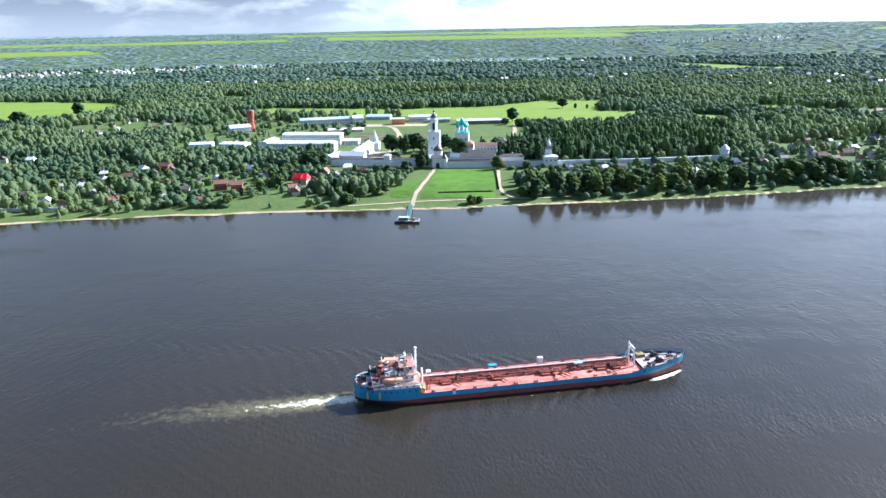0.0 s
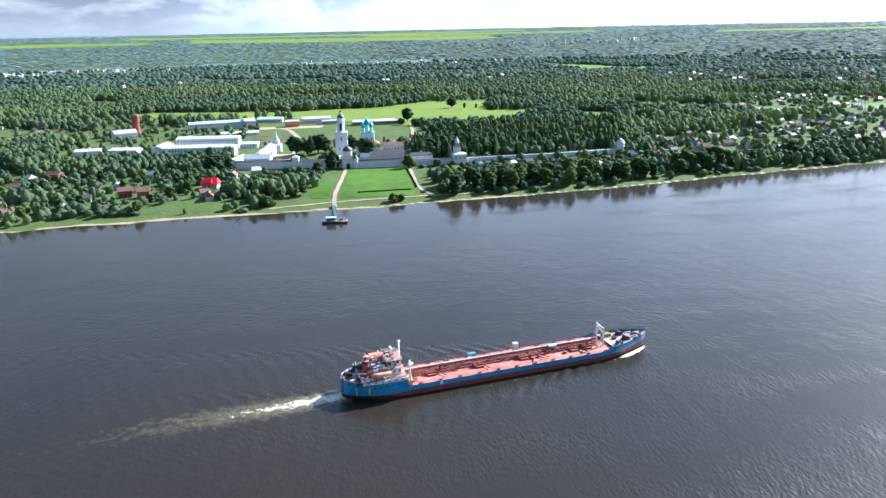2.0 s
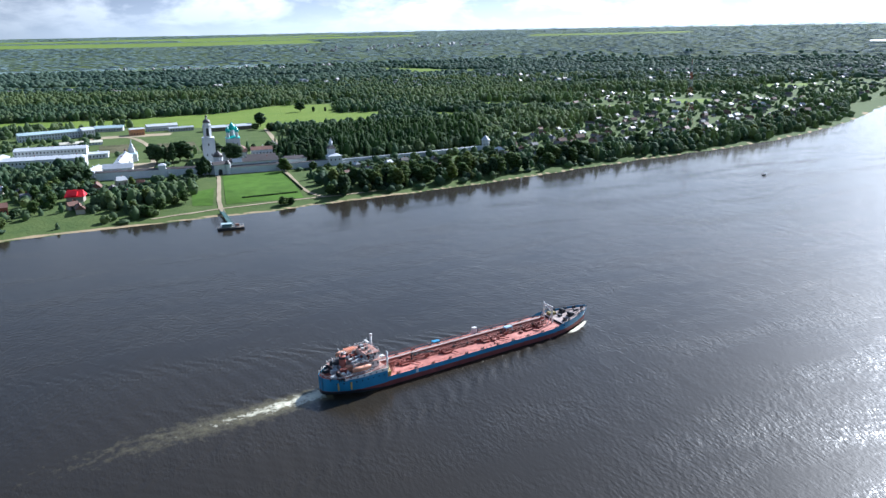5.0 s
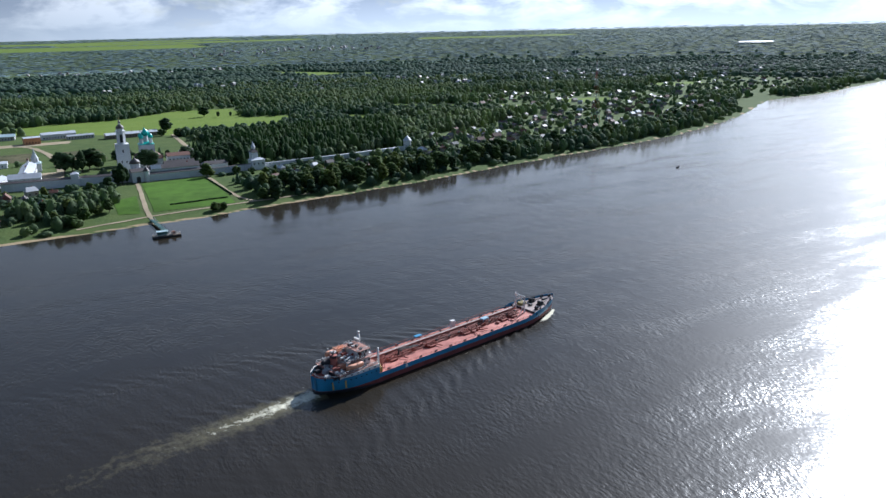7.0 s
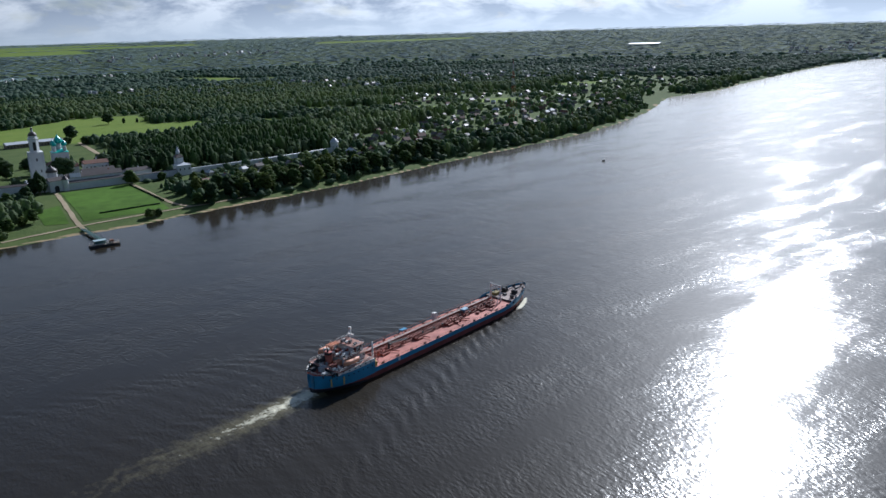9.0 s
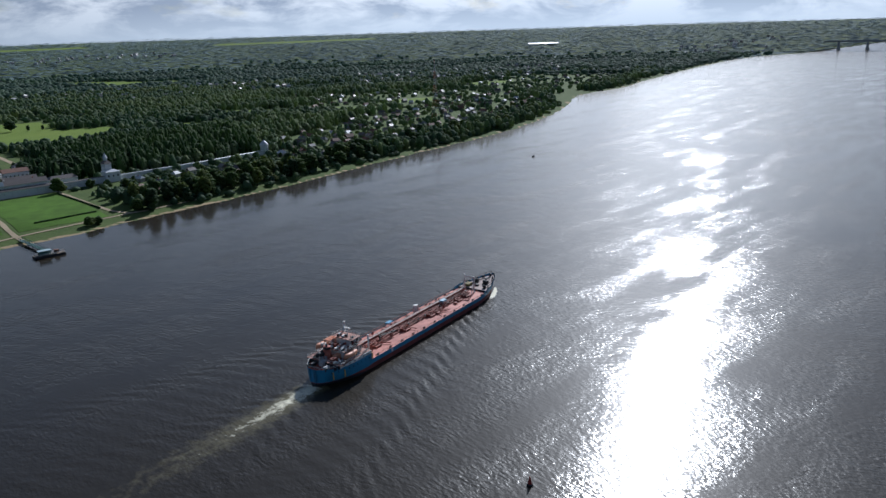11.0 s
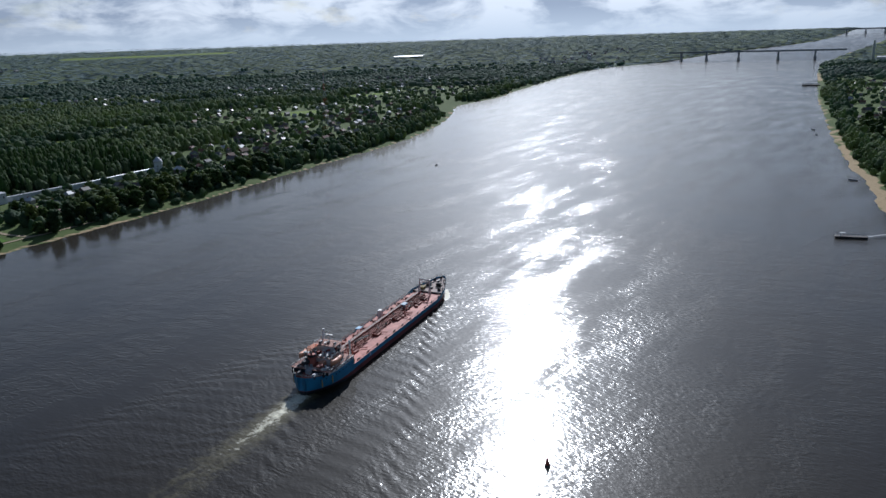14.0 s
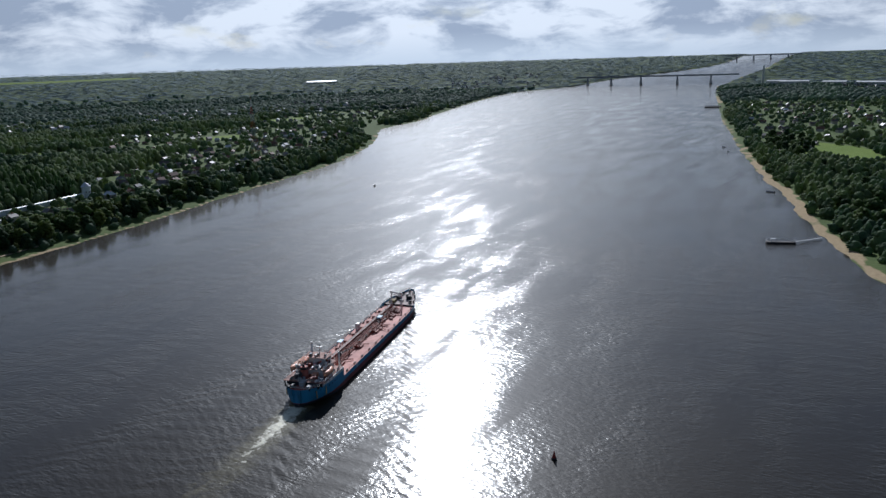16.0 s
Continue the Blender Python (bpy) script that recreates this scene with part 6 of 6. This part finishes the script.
bridge_at("road_bridge", (2836, 985), (2915, 380), 27, (46, 138, 252, 388, 510), 8, "long concrete girder bridge over the river far off")
bridge_at("rail_bridge", (4050, 560), (4080, 200), 20, (60, 140, 220, 300), 6, "second bridge far upstream in the distance")
mast = thing("radio_mast", 561, 753, level(561, 753), 12, "tall red and white lattice radio mast", "mast")
M_MASTRED, M_MASTWHITE = material("mast_red", (0.4, 0.08, 0.05), 0.6), M_ROOF_GREY
for k in range(8):
    z0, z1 = k * 9.2, (k + 1) * 9.2
    w0, w1 = 4.0 * (1 - k / 8.6), 4.0 * (1 - (k + 1) / 8.6)
    bm = bmesh.new()
    for sx, sy in ((1, 1), (1, -1), (-1, -1), (-1, 1)):
        add_tube(bm, (sx * w0, sy * w0, z0), (sx * w1, sy * w1, z1), 0.15, sides=5)
        add_tube(bm, (sx * w0, sy * w0, z0), (-sy * w1, sx * w1, z1), 0.08, sides=4)
        add_tube(bm, (sx * w1, sy * w1, z1), (-sy * w1, sx * w1, z1), 0.08, sides=4)
    part("lattice_section", bm, M_MASTRED if k % 2 == 0 else M_MASTWHITE, mast)
part("antenna", tube((0, 0, 73), (0, 0, 80), 0.3, 0.12), M_MASTRED, mast)
chimney = thing("factory_chimney", 2804, 289, level(2804, 289), 0, "tall dark factory chimney far off", "chimney")
part("shaft", lathe([(5, 0), (3, 62), (3.3, 62.5)], 12), M_CONCRETE, chimney)
part("band", lathe([(3.25, 50), (3.2, 56)], 12), M_BLACK, chimney)

# ---------------------------------------------------------------- houses of the villages
M_FELT = material("weathered_slate_roof", (0.17, 0.17, 0.17), 0.7, vary=0.3, scale=0.5, obj=0.4)
M_ROOF_DULL = material("dull_metal_roof", (0.5, 0.51, 0.52), 0.6, vary=0.25, scale=0.5, obj=0.6)
ROOFS = [M_FELT, M_ROOF_DULL, M_ROOF_RUST, M_ROOF_DARK, M_FELT, M_ROOF_DARK, M_ROOF_RUST]
ROOF_WORDS = ["weathered slate", "pale metal", "rust-red", "dark felt", "grey slate", "dark sheet", "brown-red"]
hg = random.Random(11)
HOUSES = []
for k, roof in enumerate(ROOFS):
    lx, ly, h = 7 + (k % 3) * 1.5, 6 + (k % 2), 3.0 + 0.9 * (k % 2)
    t = thing("country_house", 0, -2000 - 30 * k, 0, 0, "small wooden country house with %s roof among gardens" % ROOF_WORDS[k], "house", "village houses")
    w = part("wall", box(-lx / 2, lx / 2, -ly / 2, ly / 2, -0.5, h), M_HOUSE, t)
    part("roof", gable(-lx / 2, lx / 2, -ly / 2, ly / 2, h - 0.05, 2.4 + 0.5 * (k % 3), 0.5, 1.4 if k % 3 == 1 else 0), roof, t)
    for x in (-lx / 4, lx / 4):
        part("window", box(x - 0.5, x + 0.5, -ly / 2 - 0.06, -ly / 2 + 0.1, 1.0, 2.2), M_GLASS, w)
    part("chimney", box(0.8, 1.4, 0.5, 1.1, h + 1.2, h + 3.6), M_BRICK, t)
    HOUSES.append(t)


def settle(outline, count, gap, free=0.0):
    """Spots in an outline, apart from one another and from the water."""
    xs, ys = [p[0] for p in outline], [p[1] for p in outline]
    spots, tries = [], 0
    while len(spots) < count and tries < count * 40:
        tries += 1
        p = (hg.uniform(min(xs), max(xs)), hg.uniform(min(ys), max(ys)))
        a = np.array([p[0]]), np.array([p[1]])
        if inside(*a, outline)[0] and shore(*a)[0] > 18 + free and all(not inside(*a, o)[0] for o in OPEN) and all(math.dist(p, q) > gap for q in spots):
            spots.append(p)
    return spots


VILLAGES = (([(-330, 570), (-60, 575), (-60, 690), (-330, 720)], 42, 14), ([(65, 600), (300, 615), (300, 690), (70, 685)], 16, 14), (YARDS[2], 120, 15), (YARDS[3], 46, 20), (YARDS[4], 14, 22), (YARDS[7], 30, 26),
            ([(700, 120), (900, 165), (1250, 215), (1650, 270), (1650, 40), (1000, -60)], 95, 20), ([(-560, 780), (-330, 720), (-300, 800), (-420, 960), (-560, 960)], 16, 22), ([(640, 1180), (800, 1130), (820, 1260), (700, 1290)], 12, 22))
first = {}
for outline, count, gap in VILLAGES:
    for x, y in settle(outline, count, gap):
        k = hg.randrange(len(HOUSES))
        m = pose(x, y, level(x, y), 0, 0, hg.uniform(0, 360) if hg.random() < 0.3 else hg.choice((8, 98)) + hg.uniform(-12, 12)) @ Matrix.Scale(hg.uniform(0.7, 1.05), 4)
        if k in first:
            copy_thing(HOUSES[k], m)
        else:
            first[k] = m
for k, t in enumerate(HOUSES):
    t.matrix_basis = first[k]
# towns too far off to tell their houses apart
vs, fs, mats = [], [], []
TOWNS = [([(-1900, 1950), (-500, 2500), (-300, 2750), (-900, 2700), (-2200, 2300)], 340), ([(700, 3250), (1500, 3100), (1500, 3300), (700, 3450)], 90), ([(900, 1300), (1500, 1200), (1900, 1400), (1200, 1700)], 110),
         ([(2300, 1150), (2700, 1080), (3300, 1300), (2700, 1500)], 70), ([(-700, 1600), (300, 1700), (400, 1900), (-700, 1900)], 50), ([(1900, -100), (2700, 200), (2750, -300), (2000, -600)], 110), ([(300, 1500), (900, 1400), (1000, 1750), (400, 1850)], 60), ([(-60, 2700), (600, 2450), (700, 2600), (0, 2900)], 40)]
for outline, count in TOWNS:
    for x, y in settle(outline, int(count * 0.65), 9):
        lx, ly, h, rh, a = hg.uniform(7, 12), hg.uniform(6, 8), hg.uniform(3, 6), hg.uniform(2, 3), hg.uniform(0, 3.14)
        z = level(x, y) - 0.5 + (3.5 if math.hypot(x, y) > 1500 else 0)
        c, s = math.cos(a), math.sin(a)
        pts = [(-lx / 2, -ly / 2, 0), (lx / 2, -ly / 2, 0), (lx / 2, ly / 2, 0), (-lx / 2, ly / 2, 0)]
        pts += [(p[0], p[1], h) for p in pts] + [(-lx / 2, 0, h + rh), (lx / 2, 0, h + rh)]
        b = len(vs)
        vs += [(x + p[0] * c - p[1] * s, y + p[0] * s + p[1] * c, z + p[2]) for p in pts]
        fs += [tuple(b + i for i in f) for f in ((0, 1, 5, 4), (1, 2, 6, 5), (2, 3, 7, 6), (3, 0, 4, 7), (4, 5, 9, 8), (6, 7, 8, 9), (5, 6, 9), (7, 4, 8))]
M_TOWN = material("town_walls_and_roofs", (0.2, 0.15, 0.13), 0.6, vary=0.4, scale=0.02, second=(0.6, 0.6, 0.6), island=1.2)
tagged(new("far_town", mesh_of("far_town", vs, fs, M_TOWN)), "distant town houses with pale and rusty roofs", "town", kind="stuff")
# far sheds and a lake
for x, y, lx, ly, t2 in ((2640, 180, 90, 30, 80), (2560, 60, 70, 30, 75), (2480, -60, 120, 40, 70), (2700, 240, 60, 20, 85)):
    building("factory_shed", x, y, t2, lx, ly, 12, M_ROOF_DULL, 3, "long pale factory shed far off", wall=M_CONCRETE, category="shed", step=12)
lake = [(2610, 2130), (2645, 2065), (2690, 2030), (2720, 2045), (2690, 2100), (2640, 2150)]
lk = mesh_of("pond", [(x, y, float(far_rise(x, y)) + 9) for x, y in lake], [range(len(lake))], M_ROOF_GREY)
tagged(new("pond", lk), "bright water of a distant pond among woods", "pond", kind="structure")

# ---------------------------------------------------------------- trees that stand apart


def tree_kind(name, mat, seed, wide, tall, narrow, label, clumps=90, trunk_share=0.22):
    """A tree: tapered trunk with limbs, and a crown of many small clumps."""
    t = thing(name, 0, -3000 - seed * 20, 0, 0, label, "tree", "bank trees")
    g2 = random.Random(seed)
    bm = tube((0, 0, -0.6), (0.1, 0.1, tall * 0.55), 0.028 * tall, 0.014 * tall, sides=7)
    for k in range(5):
        a = k * 1.26 + g2.uniform(-0.3, 0.3)
        z = tall * g2.uniform(0.28, 0.5)
        add_tube(bm, (0, 0, z), (math.cos(a) * wide * 0.28, math.sin(a) * wide * 0.28, z + tall * 0.2), 0.011 * tall, 0.004 * tall, sides=5)
    part("trunk", bm, M_BARK, t)
    v, f = crown(clumps, 0.37, 0.2, 1.0, seed, narrow)
    v = v * np.array((wide, wide, tall * (1 - trunk_share * 0.6))) + np.array((0, 0, tall * trunk_share * 0.6))
    me = tri_mesh("crown", v, f, mat)
    me.attributes.new("tone", "FLOAT", "POINT").data.foreach_set("value", np.full(len(v), 0.5, np.float32))
    ob = new("crown", me)
    ob.parent = t
    return t


TREES = [tree_kind("broadleaf_tree", M_LEAF, 101, 11, 14, 0.1, "broad green tree with a full rounded crown"), tree_kind("broadleaf_tree", M_LEAF, 102, 9, 12, 0.2, "broad green tree with a full rounded crown"),
         tree_kind("willow_tree", M_LEAF_YELLOW, 103, 12, 12, 0.1, "pale yellow-green willow with a loose crown"), tree_kind("broadleaf_tree", M_LEAF_DARK, 104, 11, 16, 0.3, "dark green lime tree with a dense crown"),
         tree_kind("poplar_tree", M_LEAF_DARK, 105, 8, 19, 0.4, "tall dark narrow poplar"), tree_kind("garden_bush", M_LEAF, 106, 6, 5, 0.0, "low rounded green bush", 60, 0.05),
         tree_kind("willow_tree", M_LEAF_YELLOW, 107, 10, 14, 0.2, "pale yellow-green willow with a loose crown"), tree_kind("broadleaf_tree", M_LEAF_DARK, 108, 15, 18, 0.1, "great dark spreading tree in the precinct")]
started = set()


def plant(k, x, y, size=1.0):
    m = pose(x, y, level(x, y), 0, 0, hg.uniform(0, 360)) @ Matrix.Diagonal((size * hg.uniform(0.88, 1.12), size * hg.uniform(0.88, 1.12), size, 1))
    if k in started:
        copy_thing(TREES[k], m)
    else:
        started.add(k)
        TREES[k].matrix_basis = m


# precinct and meadow
for k, x, y, size in ((4, -17, 694, 0.95), (3, -20, 699, 0.8), (4, -13, 697, 0.75), (0, 50.5, 687, 0.85), (2, 54, 688, 0.6), (7, 18, 757, 1.0), (7, 56, 772, 0.85), (3, 64, 762, 0.9), (7, -50, 786, 1.05), (4, -36, 782, 1.1), (7, -28, 794, 1.05), (4, -42, 800, 0.9),
                      (3, -20, 800, 1.1), (7, 2, 800, 0.9), (3, 44, 800, 0.8), (7, 78, 752, 0.95), (3, 86, 745, 1.1), (7, 92, 760, 1.0), (4, 92, 722, 1.05), (5, 77, 688, 1.3), (0, 110, 735, 1.1), (3, 62, 815, 0.8), (7, 96, 1035, 1.0), (5, 84, 1005, 1.3), (5, 100, 990, 1.4), (7, 188, 1195, 0.8), (3, 205, 1180, 0.6), (3, 222, 1175, 0.5), (0, 252, 1172, 0.7),
                      (5, 22, 563, 0.95), (5, 28, 564, 0.8), (0, 62, 576, 0.75), (0, -63, 579, 0.85), (2, -52, 590, 0.9), (0, -44, 594, 0.8), (6, -70, 596, 0.9), (3, -84, 604, 0.8), (0, -58, 608, 0.9), (5, -72, 570, 1.2), (3, -38, 640, 0.8), (0, -46, 660, 0.9), (3, -32, 670, 0.9), (3, -118, 728, 1.1), (7, -124, 722, 0.85), (3, -110, 716, 0.9), (4, -116, 742, 0.8),
                      (7, -600, 1110, 1.1), (7, -560, 1210, 1.2), (0, -640, 1200, 0.6)):
    plant(k, x, y, size)
# along both banks and in the gardens
for outline, count, gap, kinds, lo, hi in (([(66, 572), (135, 578), (230, 592), (330, 612), (330, 640), (220, 625), (70, 605)], 80, 4.6, (0, 2, 6, 1, 0, 3, 6), 0.8, 1.25), ([(66, 605), (330, 640), (320, 690), (70, 685)], 60, 7.0, (0, 1, 2, 5, 5, 3), 0.3, 0.55), ([(330, 612), (540, 640), (660, 680), (780, 730), (770, 770), (600, 700), (330, 650)], 60, 8, (0, 3, 1, 5, 6), 0.5, 1.05),
                                           ([(-335, 568), (-75, 572), (-70, 700), (-335, 730)], 85, 7.0, (0, 1, 3, 5, 5, 2, 6), 0.45, 0.8), ([(190, 20), (260, 50), (350, 75), (600, 118), (880, 165), (900, 120), (600, 60), (330, 10)], 85, 7.0, (0, 1, 0, 3, 5), 0.6, 1.1)):
    for x, y in settle(outline, count, gap, -9):
        plant(hg.choice(kinds), x, y, hg.uniform(lo, hi))
